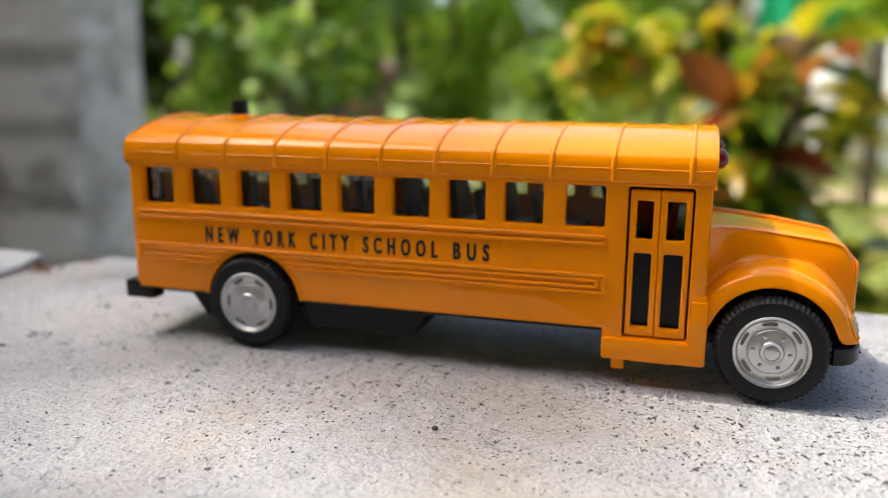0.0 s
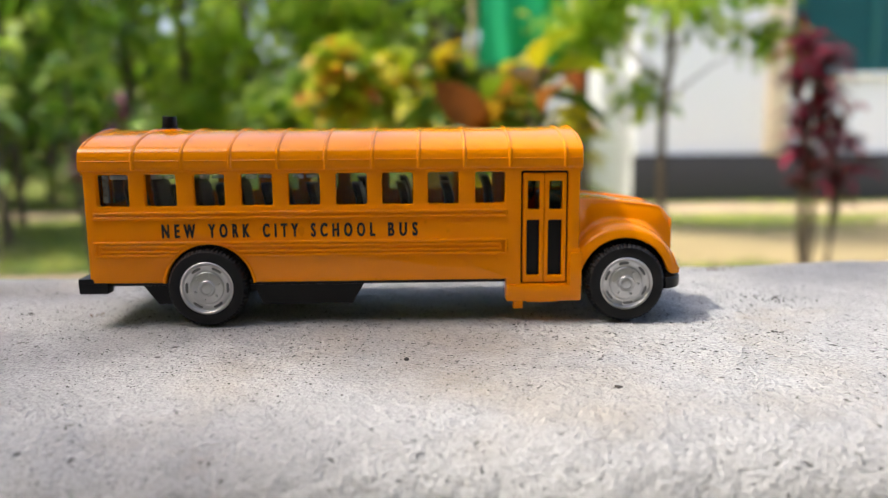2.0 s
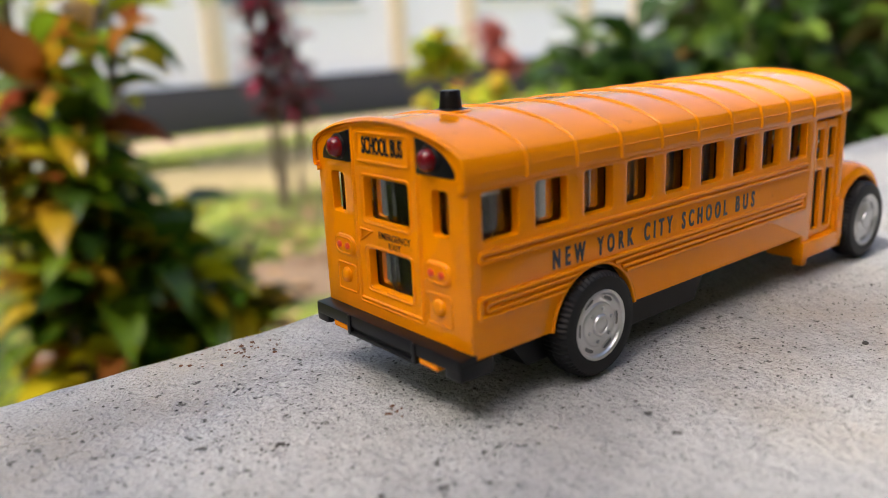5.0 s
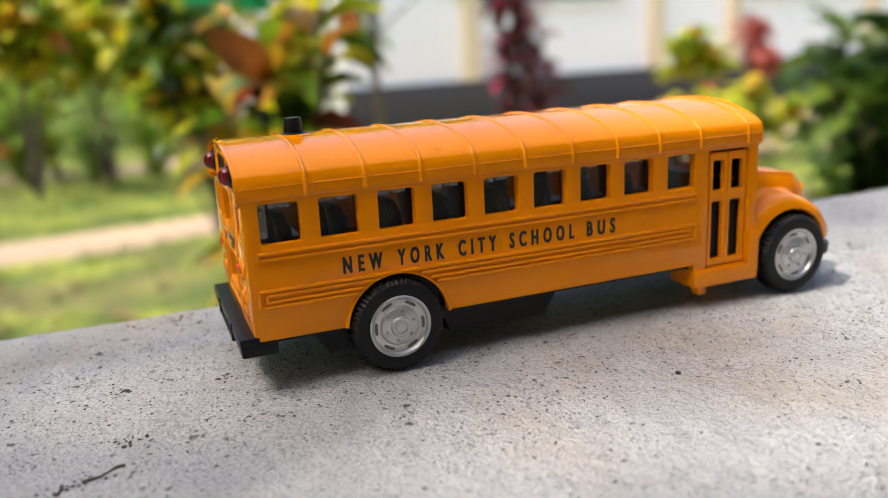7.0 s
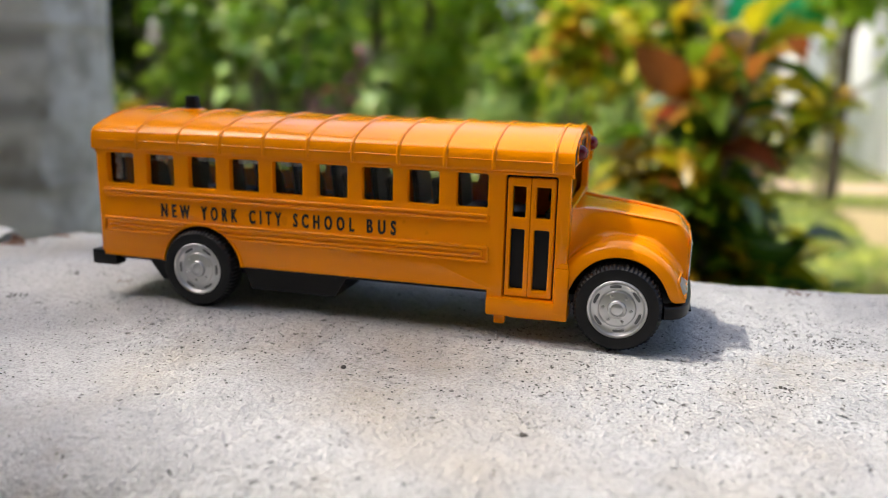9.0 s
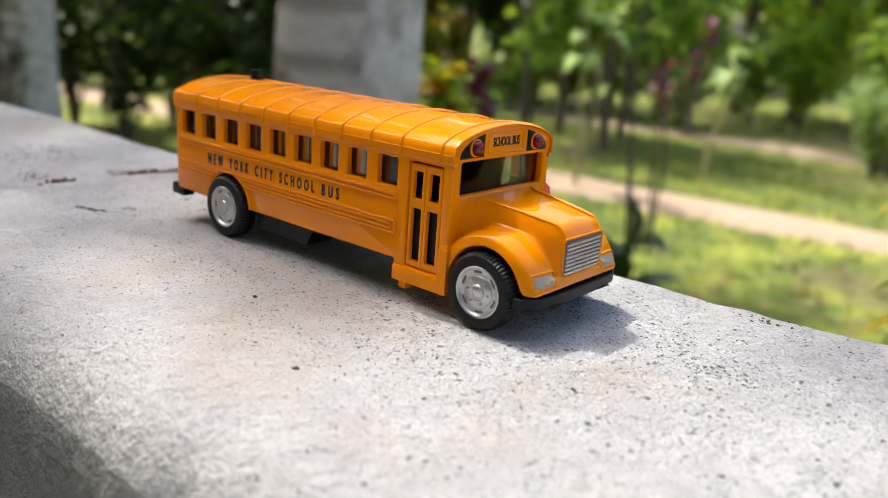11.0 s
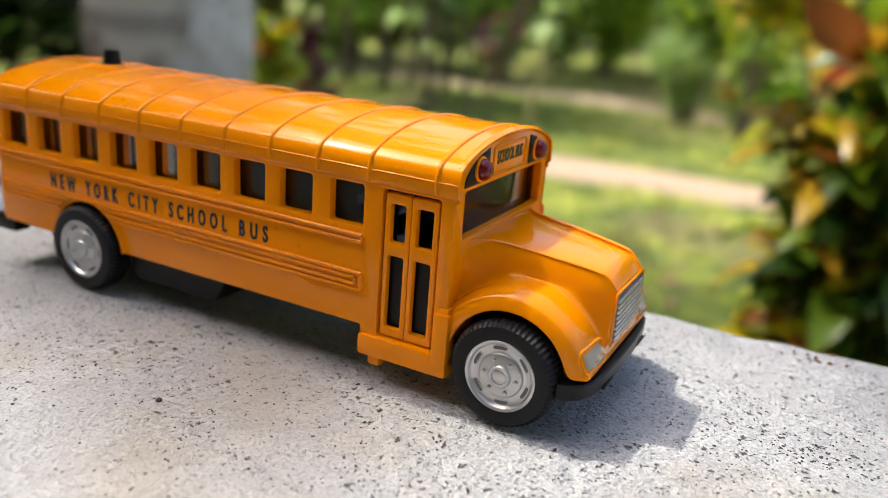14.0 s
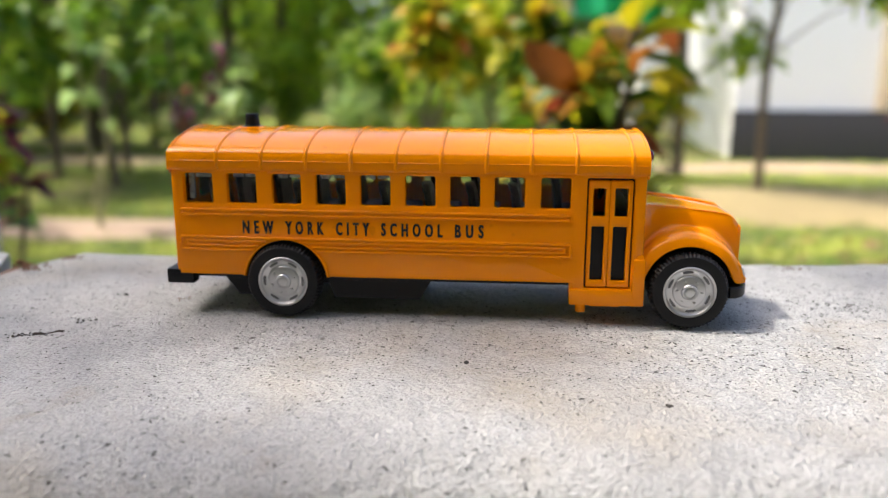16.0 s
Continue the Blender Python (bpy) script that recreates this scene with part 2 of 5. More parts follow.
TAR = plain("black_plinth_paint", (0.035, 0.035, 0.04), 0.7, vary=0.3, scale=4)
TEAL = plain("teal_shutter_paint", (0.015, 0.12, 0.12), 0.45, vary=0.2, scale=5)
GREEN_CLOTH = plain("green_cloth", (0.01, 0.42, 0.16), 0.8, vary=0.15, scale=6)
BARK = trunk_material()
TWIG = plain("grey_brown_bark", (0.12, 0.09, 0.06), 0.9, vary=0.35, scale=30)
PALE_STEM = plain("pale_stem", (0.36, 0.32, 0.16), 0.7, vary=0.2, scale=30)
LEAF_GREEN = leaf_material("mid_green_leaf", [(0.0, (0.07, 0.16, 0.015)), (0.45, (0.20, 0.38, 0.03)), (1.0, (0.50, 0.62, 0.06))])
LEAF_DARK = leaf_material("dark_green_leaf", [(0.0, (0.02, 0.05, 0.008)), (0.6, (0.06, 0.125, 0.015)), (1.0, (0.20, 0.29, 0.035))])
LEAF_YELLOW = leaf_material("yellow_green_leaf", [(0.0, (0.16, 0.30, 0.02)), (0.35, (0.42, 0.52, 0.02)), (0.75, (0.82, 0.72, 0.03)), (0.9, (0.80, 0.46, 0.03)), (1.0, (0.55, 0.08, 0.03))], 0.5)
LEAF_CROTON = leaf_material("croton_leaf", [(0.0, (0.015, 0.035, 0.006)), (0.25, (0.05, 0.12, 0.01)), (0.48, (0.22, 0.34, 0.014)), (0.72, (0.72, 0.62, 0.015)), (0.92, (0.55, 0.28, 0.02)), (1.0, (0.25, 0.04, 0.02))], 0.5, 0.3)
LEAF_WINE = leaf_material("dark_croton_leaf", [(0.0, (0.018, 0.03, 0.008)), (0.45, (0.05, 0.095, 0.012)), (0.75, (0.10, 0.018, 0.02)), (1.0, (0.24, 0.12, 0.02))], 0.35, 0.3)
LEAF_RED = leaf_material("wine_red_leaf", [(0.0, (0.045, 0.008, 0.014)), (0.5, (0.14, 0.014, 0.026)), (0.88, (0.42, 0.025, 0.075)), (1.0, (0.10, 0.10, 0.03))])
LEAF_LIME = leaf_material("lime_green_leaf", [(0.0, (0.16, 0.32, 0.02)), (0.5, (0.36, 0.55, 0.04)), (1.0, (0.66, 0.76, 0.08))], 0.5)
LEAF_PALE = leaf_material("pale_green_leaf", [(0.0, (0.26, 0.42, 0.12)), (0.6, (0.46, 0.64, 0.24)), (1.0, (0.66, 0.72, 0.10))], 0.5)


# ---- mesh helpers; every length below is in centimetres unless it is named otherwise ----
def mesh_from(name, verts, faces, material, smooth=40, scale=CM):
    me = bpy.data.meshes.new(name)
    me.from_pydata([Vector(v) * scale for v in verts], [], faces)
    me.materials.append(material)
    bm = bmesh.new()
    bm.from_mesh(me)
    bmesh.ops.recalc_face_normals(bm, faces=bm.faces)
    bm.to_mesh(me)
    bm.free()
    if smooth:
        me.shade_smooth()
        me.set_sharp_from_angle(angle=radians(smooth))
    return me


def child(name, me, parent, label=""):
    ob = new(name, me)
    ob.parent = parent
    return tagged(ob, label)


class Shape:
    """Vertices and faces that are gathered into one mesh."""

    def __init__(self):
        self.v, self.f = [], []

    def put(self, verts, faces):
        n = len(self.v)
        self.v += [tuple(v) for v in verts]
        self.f += [tuple(i + n for i in f) for f in faces]
        return self

    def mesh(self, name, material, smooth=40, scale=CM):
        return mesh_from(name, self.v, self.f, material, smooth, scale)

    def box(self, x0, x1, y0, y1, z0, z1, e=0.03):
        """A box with chamfered edges."""
        if e <= 0:
            v = [(x, y, z) for x in (x0, x1) for y in (y0, y1) for z in (z0, z1)]
            return self.put(v, [(0, 1, 3, 2), (4, 6, 7, 5), (0, 4, 5, 1), (2, 3, 7, 6), (0, 2, 6, 4), (1, 5, 7, 3)])
        bm = bmesh.new()
        bmesh.ops.create_cube(bm, size=1)
        for q in bm.verts:
            q.co = Vector((x1 if q.co.x > 0 else x0, y1 if q.co.y > 0 else y0, z1 if q.co.z > 0 else z0))
        e = min(e, 0.45 * min(abs(x1 - x0), abs(y1 - y0), abs(z1 - z0)))
        bmesh.ops.bevel(bm, geom=bm.edges[:], offset=e, segments=2, affect="EDGES", profile=0.6)
        bm.verts.index_update()
        self.put([q.co for q in bm.verts], [[q.index for q in f.verts] for f in bm.faces])
        bm.free()
        return self

    def slab(self, loops, d0, d1, place, e=0.03):
        """A flat plate with holes: loops[0] is the outline, the rest holes, in 2D; it reaches from depth d0 (back) to d1 (face); the face's
        edges are eased by e. place maps (u, v, depth) to 3D."""
        rings, flat, sgn = [], [], 1 if d1 > d0 else -1
        for n, loop in enumerate(loops):
            area = sum(a[0] * b[1] - b[0] * a[1] for a, b in zip(loop, loop[1:] + loop[:1]))
            loop = loop if (area > 0) == (n == 0) else loop[::-1]
            rings.append(loop)

        def inset(loop, d):
            out, k = [], len(loop)
            for i in range(k):
                a, b, c = Vector(loop[i - 1]), Vector(loop[i]), Vector(loop[(i + 1) % k])
                n1, n2 = (b - a).normalized(), (c - b).normalized()
                n1, n2 = Vector((-n1.y, n1.x)), Vector((-n2.y, n2.x))
                s = (n1 + n2)
                s = s / max(0.3, s.length_squared / 2)
                out.append(tuple(b + s * d))
            return out

        base = []
        for loop in rings:
            levels = [(loop, d0), (loop, d1 - sgn * e), (inset(loop, e * 0.3), d1 - sgn * e * 0.3), (inset(loop, e), d1)] if e else [(loop, d0), (loop, d1)]
            k, start = len(loop), len(self.v)
            for pts, d in levels:
                self.v += [tuple(place(u, w, d)) for u, w in pts]
            for j in range(len(levels) - 1):
                for i in range(k):
                    a, b = start + j * k + i, start + j * k + (i + 1) % k
                    self.f.append((a, b, b + k, a + k))
            base.append((start, start + (len(levels) - 1) * k, k, levels[-1][0]))
        for which in (0, 1):
            polys = [[Vector((*p, 0)) for p in (rings[i] if which == 0 else base[i][3])] for i in range(len(rings))]
            index = [base[i][which] + j for i in range(len(rings)) for j in range(base[i][2])]
            for tri in tessellate_polygon(polys):
                self.f.append(tuple(index[i] for i in tri))
        return self

    def lathe(self, profile, centre, axis="y", n=48, wobble=None, caps=True):
        """Rings of (radius, depth) round an axis."""
        start = len(self.v)
        for r, d in profile:
            for i in range(n):
                a = 2 * math.pi * i / n
                q = r if wobble is None else wobble(r, d, i)
                p = (q * math.cos(a), d, q * math.sin(a)) if axis == "y" else (d, q * math.cos(a), q * math.sin(a)) if axis == "x" else (q * math.cos(a), q * math.sin(a), d)
                self.v.append(tuple(Vector(centre) + Vector(p)))
        for j in range(len(profile) - 1):
            for i in range(n):
                a, b = start + j * n + i, start + j * n + (i + 1) % n
                self.f.append((a, b, b + n, a + n))
        if caps:
            self.f.append(tuple(start + i for i in range(n)))
            self.f.append(tuple(start + (len(profile) - 1) * n + i for i in range(n)))
        return self

    def sweep(self, path, section, up=(0, 0, 1), closed=False):
        """A constant section (a, b) along a path; a lies across, b along up."""
        start, k = len(self.v), len(section)
        pts = [Vector(p) for p in path]
        for i, p in enumerate(pts):
            a = pts[i - 1] if i or closed else p
            b = pts[(i + 1) % len(pts)] if i < len(pts) - 1 or closed else p
            t = (b - a).normalized()
            u = Vector(up)
            side = t.cross(u).normalized()
            u = side.cross(t).normalized()
            self.v += [tuple(p + side * s + u * h) for s, h in section]
        m = len(pts)
        for i in range(m if closed else m - 1):
            for j in range(k):
                a, b = start + i * k + j, start + i * k + (j + 1) % k
                c, d = start + (i + 1) % m * k + j, start + (i + 1) % m * k + (j + 1) % k
                self.f.append((a, b, d, c))
        if not closed:
            self.f.append(tuple(start + j for j in range(k)))
            self.f.append(tuple(start + (m - 1) * k + j for j in range(k)))
        return self


def rect(x0, x1, z0, z1, r=0.06, n=3):
    """A rectangle with rounded corners, counter-clockwise."""
    out = []
    for cx, cz, a0 in ((x1 - r, z0 + r, -90), (x1 - r, z1 - r, 0), (x0 + r, z1 - r, 90), (x0 + r, z0 + r, 180)):
        for i in range(n + 1):
            a = radians(a0 + 90 * i / n)
            out.append((cx + r * math.cos(a), cz + r * math.sin(a)))
    return out


def lettering(name, words, width, height, place, material, parent, bold=0.0, spacing=1.0, depth=0.005, wide=0.0):
    """Words in the built-in font, pressed into a box of that width and height; wide: how much thicker the upright strokes are, against the height."""
    cu = bpy.data.curves.new(name, "FONT")
    cu.body, cu.offset, cu.space_character, cu.extrude, cu.resolution_u = words, bold, spacing, 0.02, 4
    tmp = new(name, cu)
    me = bpy.data.meshes.new_from_object(tmp.evaluated_get(bpy.context.evaluated_depsgraph_get()))
    bpy.data.objects.remove(tmp)
    co = np.array([v.co for v in me.vertices])
    lo, hi = co.min(0), co.max(0)
    for v, c in zip(me.vertices, co):
        u, w, d = (c - lo) / np.maximum(hi - lo, 1e-6)
        v.co = Vector(place(u * (width - wide * height), w * height, d * depth)) * CM
    me.materials.clear()
    me.materials.append(material)
    if wide:
        again = Vector(place(wide * height, 0, 0.0009)) * CM - Vector(place(0, 0, 0)) * CM
        bm = bmesh.new()
        bm.from_mesh(me)
        twin = bmesh.ops.duplicate(bm, geom=bm.verts[:] + bm.edges[:] + bm.faces[:])["geom"]
        bmesh.ops.translate(bm, vec=again, verts=[g for g in twin if isinstance(g, bmesh.types.BMVert)])
        bm.to_mesh(me)
        bm.free()
    return child(name, me, parent)


# ---- the parapet ----
def parapet_height(x, y):
    """The uneven top of the wall, in centimetres."""
    h = -0.02 - 0.10 * max(0.0, min(1.0, (-x - 5.5) / 4)) - 0.06 * max(0.0, min(1.0, (-y - 2.2) / 2.5)) - 0.05 * max(0.0, min(1.0, (x - 6) / 3))
    h += 0.10 * noise.noise(Vector((x * 0.11, y * 0.13, 3.1))) * min(1.0, max(0.0, abs(y + 0.2) - 1.6) + max(0.0, abs(x + 0.5) - 5.5))
    return h + 0.022 * noise.noise(Vector((x * 0.9, y * 0.9, 7.7)))


def parapet(name, x0, x1, steps, label, end=0.0):
    """A length of wall with a rounded, hand-trowelled top; end: how far its back corner is worn away, at the end nearer to the toy."""
    sh = Shape()
    prof = [(-9.3, -90, 0), (-9.3, -30, 0), (-9.3, -8, 0), (-9.28, -4, 0), (-9.26, -2.6, 0), (-9.24, -2.0, 0), (-9.2, -1.6, 0), (-9.14, -1.3, 0), (-9.06, -1.05, 0), (-8.96, -0.82, 0), (-8.83, -0.62, 0), (-8.66, -0.44, 0), (-8.45, -0.3, 0), (-8.2, -0.18, 0), (-7.92, -0.08, 0), (-7.6, -0.03, 0)]
    prof += [(-7.6 + 0.22 * i, 0.0, 0) for i in range(1, 53)]
    prof += [(4.15, -0.03, 1), (4.45, -0.14, 1), (4.68, -0.38, 1), (4.8, -0.8, 1), (4.85, -1.6, 1), (4.85, -90, 1)]
    k = len(prof)
    for i in range(steps + 1):
        x = x0 + (x1 - x0) * i / steps
        near = end and max(0.0, 1 - abs(x - (x1 if x1 < -10 else x0)) / 1.7)
        for y, z, back in prof:
            yy = y + (0.22 * noise.noise(Vector((x * 0.35, 1.7, 0.0))) + 0.10 * noise.noise(Vector((x * 1.3, 9.0, 0.0))) if back or y < -8 else 0.0)
            yy += (0.10 * max(0.0, min(14.0, x - 3.0)) + 0.15 * max(0.0, min(1.0, (-x - 6.5) / 3.0))) if back else 0.0
            xx = x
            if end:
                cut = max(0.0, (y - 0.5) / 4.2) ** 2 * 1.5 * near
                xx = x + cut * (1 if x0 > -20 else -1)
            drop = (near ** 3) * 0.10 if end else 0.0
            top = parapet_height(xx, yy) if z > -3 else 0.0
            sh.v.append((xx, yy, z + top - (drop if z > -3 else 0)))
    for i in range(steps):
        for j in range(k - 1):
            a = i * k + j
            sh.f.append((a, a + 1, a + k + 1, a + k))
    sh.f.append(tuple(range(k)))
    sh.f.append(tuple(steps * k + j for j in range(k)))
    me = sh.mesh(name, CONCRETE, 50)
    # front face darker than the top: its shade and grime put into the colour
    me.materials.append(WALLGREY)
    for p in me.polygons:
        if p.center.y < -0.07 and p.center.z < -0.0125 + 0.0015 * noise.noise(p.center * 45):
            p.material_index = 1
    return tagged(new(name, me), label, "parapet wall", kind="structure")


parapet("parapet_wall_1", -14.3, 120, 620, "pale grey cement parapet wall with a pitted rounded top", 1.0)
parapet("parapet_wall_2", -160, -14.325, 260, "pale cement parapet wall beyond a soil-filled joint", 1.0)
parapet("parapet_wall_3", 120.02, 900, 120, "pale cement parapet wall running on past the toy")
parapet("parapet_wall_4", -1200, -160.02, 120, "pale cement parapet wall running on past the toy")


def soil_joint():
    rnd = random.Random(5)
    sh = Shape()
    for i in range(260):
        y = rnd.gauss(4.0, 0.5) if i < 70 or i > 149 else rnd.gauss(*((0.9, 0.35) if i < 110 else (-2.2, 0.3)))
        x = -14.33 + rnd.gauss(0, 0.07 + 0.16 * max(0, (y - 1.5) / 3)) + (0.5 * max(0, (y - 2) / 2.6) ** 2)
        z = -0.28 + rnd.uniform(0, 0.16) - 0.9 * max(0, (y - 3.2))
        r = rnd.uniform(0.03, 0.08)
        bm = bmesh.new()
        bmesh.ops.create_icosphere(bm, subdivisions=1, radius=r)
        bm.verts.index_update()
        sh.put([(x + v.co.x * rnd.uniform(0.7, 1.3), y + v.co.y * rnd.uniform(0.7, 1.5), z + v.co.z * rnd.uniform(0.5, 1.1)) for v in bm.verts], [[v.index for v in f.verts] for f in bm.faces])
        bm.free()
    sh.box(-14.5, -14.2, -9, 3.2, -3, -0.35, 0)
    return tagged(new("soil_in_joint", sh.mesh("soil_in_joint", SOIL, 60)), "brown crumbly soil packed in the joint of the parapet", "soil", kind="stuff")


soil_joint()


def crumbs(name, spots, seed, material, label, flat=0.6):
    """Small bits lying on the wall's top, scattered round a few spots: x, y, spread, count, size."""
    rnd, sh = random.Random(seed), Shape()
    for cx, cy, spread, count, size in spots:
        for i in range(count):
            x, y = rnd.gauss(cx, spread), rnd.gauss(cy, spread * 0.6)
            r = size * rnd.uniform(0.4, 1.2)
            z = parapet_height(x, y) + r * 0.15 - (0.14 if y > 4.4 else 0)
            bm = bmesh.new()
            bmesh.ops.create_icosphere(bm, subdivisions=1, radius=r)
            bm.verts.index_update()
            sx, sy = rnd.uniform(0.6, 1.6), rnd.uniform(0.6, 1.4)
            sh.put([(x + v.co.x * sx * rnd.uniform(0.7, 1.3), y + v.co.y * sy * rnd.uniform(0.7, 1.3), z + v.co.z * flat) for v in bm.verts], [[v.index for v in f.verts] for f in bm.faces])
            bm.free()
    return tagged(new(name, sh.mesh(name, material, 60)), label, "debris", kind="stuff")


GRIT = plain("dark_grit", (0.05, 0.045, 0.04), 0.9, vary=0.4, scale=900)
crumbs("soil_crumbs", [(9.2, 4.75, 0.25, 110, 0.038), (12.1, 4.6, 0.14, 40, 0.04), (8.7, 4.3, 0.25, 20, 0.04), (-8.2, 3.4, 0.5, 40, 0.035), (-13.4, 2.4, 0.3, 40, 0.05), (-19.6, -0.4, 1.2, 60, 0.05), (-7.6, -0.6, 0.15, 12, 0.03), (-12.9, 3.6, 0.2, 26, 0.04), (-14.4, 0.2, 0.35, 50, 0.035), (-15.2, -2.6, 0.4, 40, 0.035)], 3, SOIL, "brown soil crumbs scattered on the parapet")
crumbs("grit", [(8.9, 0.35, 0.5, 90, 0.022), (8.3, -0.4, 0.9, 60, 0.018), (-9.35, -0.2, 0.10, 10, 0.045), (-9.2, -2.25, 0.16, 14, 0.04), (-10.2, -3.35, 0.14, 16, 0.03), (-9.7, -3.2, 0.25, 14, 0.025), (2.0, -3.6, 2.6, 420, 0.019), (-4.0, -3.6, 2.6, 420, 0.019), (7.5, 1.0, 1.6, 200, 0.02), (-9.5, 0.0, 2.2, 300, 0.022), (7.3, -3.0, 0.5, 60, 0.018), (5.5, -4.4, 1.4, 70, 0.016), (7.6, -2.8, 0.06, 5, 0.035), (3.47, -6.0, 0.03, 4, 0.05)], 4, GRIT, "dark grit in the pits of the parapet")
twig_ = Shape()
for k, (a, b) in enumerate((((-9.95, -3.28), (-9.35, -3.02)), ((-10.32, -3.46), (-10.2, -3.36)))):
    pts = [(a[0] + (b[0] - a[0]) * q, a[1] + (b[1] - a[1]) * q + 0.035 * math.sin(7 * q + a[0]), parapet_height(a[0], a[1]) + 0.02 + 0.02 * math.sin(9 * q)) for q in (0, 0.15, 0.3, 0.45, 0.6, 0.8, 1)]
    twig_.sweep(pts, [(-0.02, -0.03), (0.022, -0.03), (0.026, 0.0), (0.004, 0.02), (-0.024, 0.004)])
TWIG_DARK = plain("dark_twig", (0.06, 0.05, 0.04), 0.9, vary=0.4, scale=600)
tagged(new("twig", twig_.mesh("twig", TWIG_DARK, 60)), "short dark dry twig on the parapet", "twig")

pebble = tagged(new("pebble", Shape().lathe([(0.03, -0.02), (0.055, 0.0), (0.05, 0.025), (0.02, 0.045)], (0, 0, 0), "z", 7).mesh("pebble", GRIT, 60)), "tiny dark pebble on the parapet", "pebble")
pebble.location = Vector((-0.2, -4.2, parapet_height(-0.2, -4.2) + 0.01)) * CM
cam.data.dof.focus_object = pebble

# ---- the toy bus ----
SIDE, REAR, FRONT = 1.87, -7.12, 3.55
WINDOWS = [(-6.83, -6.15), (-5.81, -5.14), (-4.77, -4.11), (-3.765, -3.09), (-2.75, -2.075), (-1.735, -1.065), (-0.735, -0.074), (0.25, 0.905), (1.27, 1.91)]
ROOF = [(1.80, 3.40), (1.898, 3.40), (1.915, 3.43), (1.92, 3.52), (1.91, 3.68), (1.88, 3.79), (1.83, 3.85), (1.70, 3.925), (1.50, 4.005), (1.25, 4.08), (0.95, 4.145), (0.6, 4.195), (0.3, 4.22), (0.0, 4.228)]
ARCH = ROOF[3:] + [(-y, z) for y, z in ROOF[3:-1]][::-1]

bus = tagged(new("toy_school_bus"), "glossy orange-yellow die-cast toy school bus parked on a cement parapet", "toy bus")


def wheel_arch(cx, cz, r, z, n=20):
    """The points of an arch over a wheel, from the left to the right, at the skirt's height z."""
    a0 = math.asin((z - cz) / r)
    return [(cx + r * math.cos(math.pi - a0 - (math.pi - 2 * a0) * i / n), cz + r * math.sin(math.pi - a0 - (math.pi - 2 * a0) * i / n)) for i in range(n + 1)]


def bus_side(sign):
    outline = [(REAR + 0.02, 0.97), *wheel_arch(-4.52, 0.86, 0.965, 0.965), (1.94, 0.97)]
    holes = [rect(a, b, 2.645, 3.325, 0.05) for a, b in WINDOWS]
    if sign < 0:
        outline += [(1.94, 0.80), (FRONT - 0.02, 0.80), (FRONT - 0.02, 3.42), (REAR + 0.02, 3.42)]
        holes.append(rect(2.265, 3.285, 0.86, 3.335, 0.05))
    else:
        outline += [(FRONT - 0.02, 0.97), (FRONT - 0.02, 3.42), (REAR + 0.02, 3.42)]
        holes.append(rect(2.35, 3.2, 2.645, 3.325, 0.05))
    sh = Shape().slab([outline, *holes], SIDE - 0.16, SIDE, lambda u, v, d: (u, sign * d, v), 0.035)
    side = child("side_panel", sh.mesh("side_panel", PAINT, 35), bus)
    for a, b in [(a, b) for a, b in WINDOWS] + ([(2.35, 3.2)] if sign > 0 else []):
        pane = Shape().slab([rect(a - 0.06, b + 0.06, 2.58, 3.38, 0.05)], SIDE - 0.24, SIDE - 0.17, lambda u, v, d: (u, sign * d, v), 0.01)
        child("window_pane", pane.mesh("window_pane", GLASS, 35), side, "clear plastic pane")
    # added pale pieces; the glints of the glazing's edges are put into their colour
    for k, (a, b) in enumerate(WINDOWS[:5]):
        w = b - a
        for u0, u1, v0, v1 in ((0.10, 0.45, 3.20, 3.30), (0.52, 0.90, 3.215, 3.29)) if k else ((0.05, 0.24, 2.70, 3.30), (0.30, 0.85, 3.20, 3.30)):
            clip = Shape().box(a + u0 * w, a + u1 * w, sign * (SIDE - 0.30) - 0.045, sign * (SIDE - 0.30) + 0.045, v0, v1, 0.03)
            child("pane_glint", clip.mesh("pane_glint", PANE_GLINT, 50), side, "pale piece standing for a glint on the pane's edge")
    half = [(-0.036, -0.01), (-0.034, 0.034), (-0.022, 0.052), (0.022, 0.052), (0.034, 0.034), (0.036, -0.01)]
    y = sign * SIDE

    def rail(z, a, b):
        s = Shape().sweep([(a, y, z), (b, y, z)], half, up=(0, sign, 0))
        child("rub_rail", s.mesh("rub_rail", PAINT, 60), side)

    for z in (2.50, 2.395):
        rail(z, -6.92, 1.93)
    for z, out in ((1.855, 0.0), (1.775, 0.12), (1.665, 0.12), (1.575, 0.0)):
        reach = 0.0 if z > 1.84 else math.sqrt(max(0, 1.0 - (z - 0.86) ** 2)) + 0.03
        if reach:
            rail(z, -6.95 + out, -4.52 - reach)
            rail(z, -4.52 + reach, 1.94 - out)
        else:
            rail(z, -6.95, 1.94)
    for x, z0, z1 in ((-6.95, 1.575, 1.855), (1.94, 1.575, 1.855), (-6.83, 1.665, 1.775), (1.82, 1.665, 1.775), (-6.92, 2.395, 2.50), (1.93, 2.395, 2.50)):
        s = Shape().sweep([(x, y, z0), (x, y, z1)], half, up=(0, sign, 0))
        child("rub_rail", s.mesh("rub_rail", PAINT, 60), side)
    lip = Shape().sweep([(p[0], y - sign * 0.03, p[1]) for p in wheel_arch(-4.52, 0.86, 0.985, 0.965)], half, up=(0, sign, 0))
    child("arch_lip", lip.mesh("arch_lip", PAINT, 60), side)
    return side


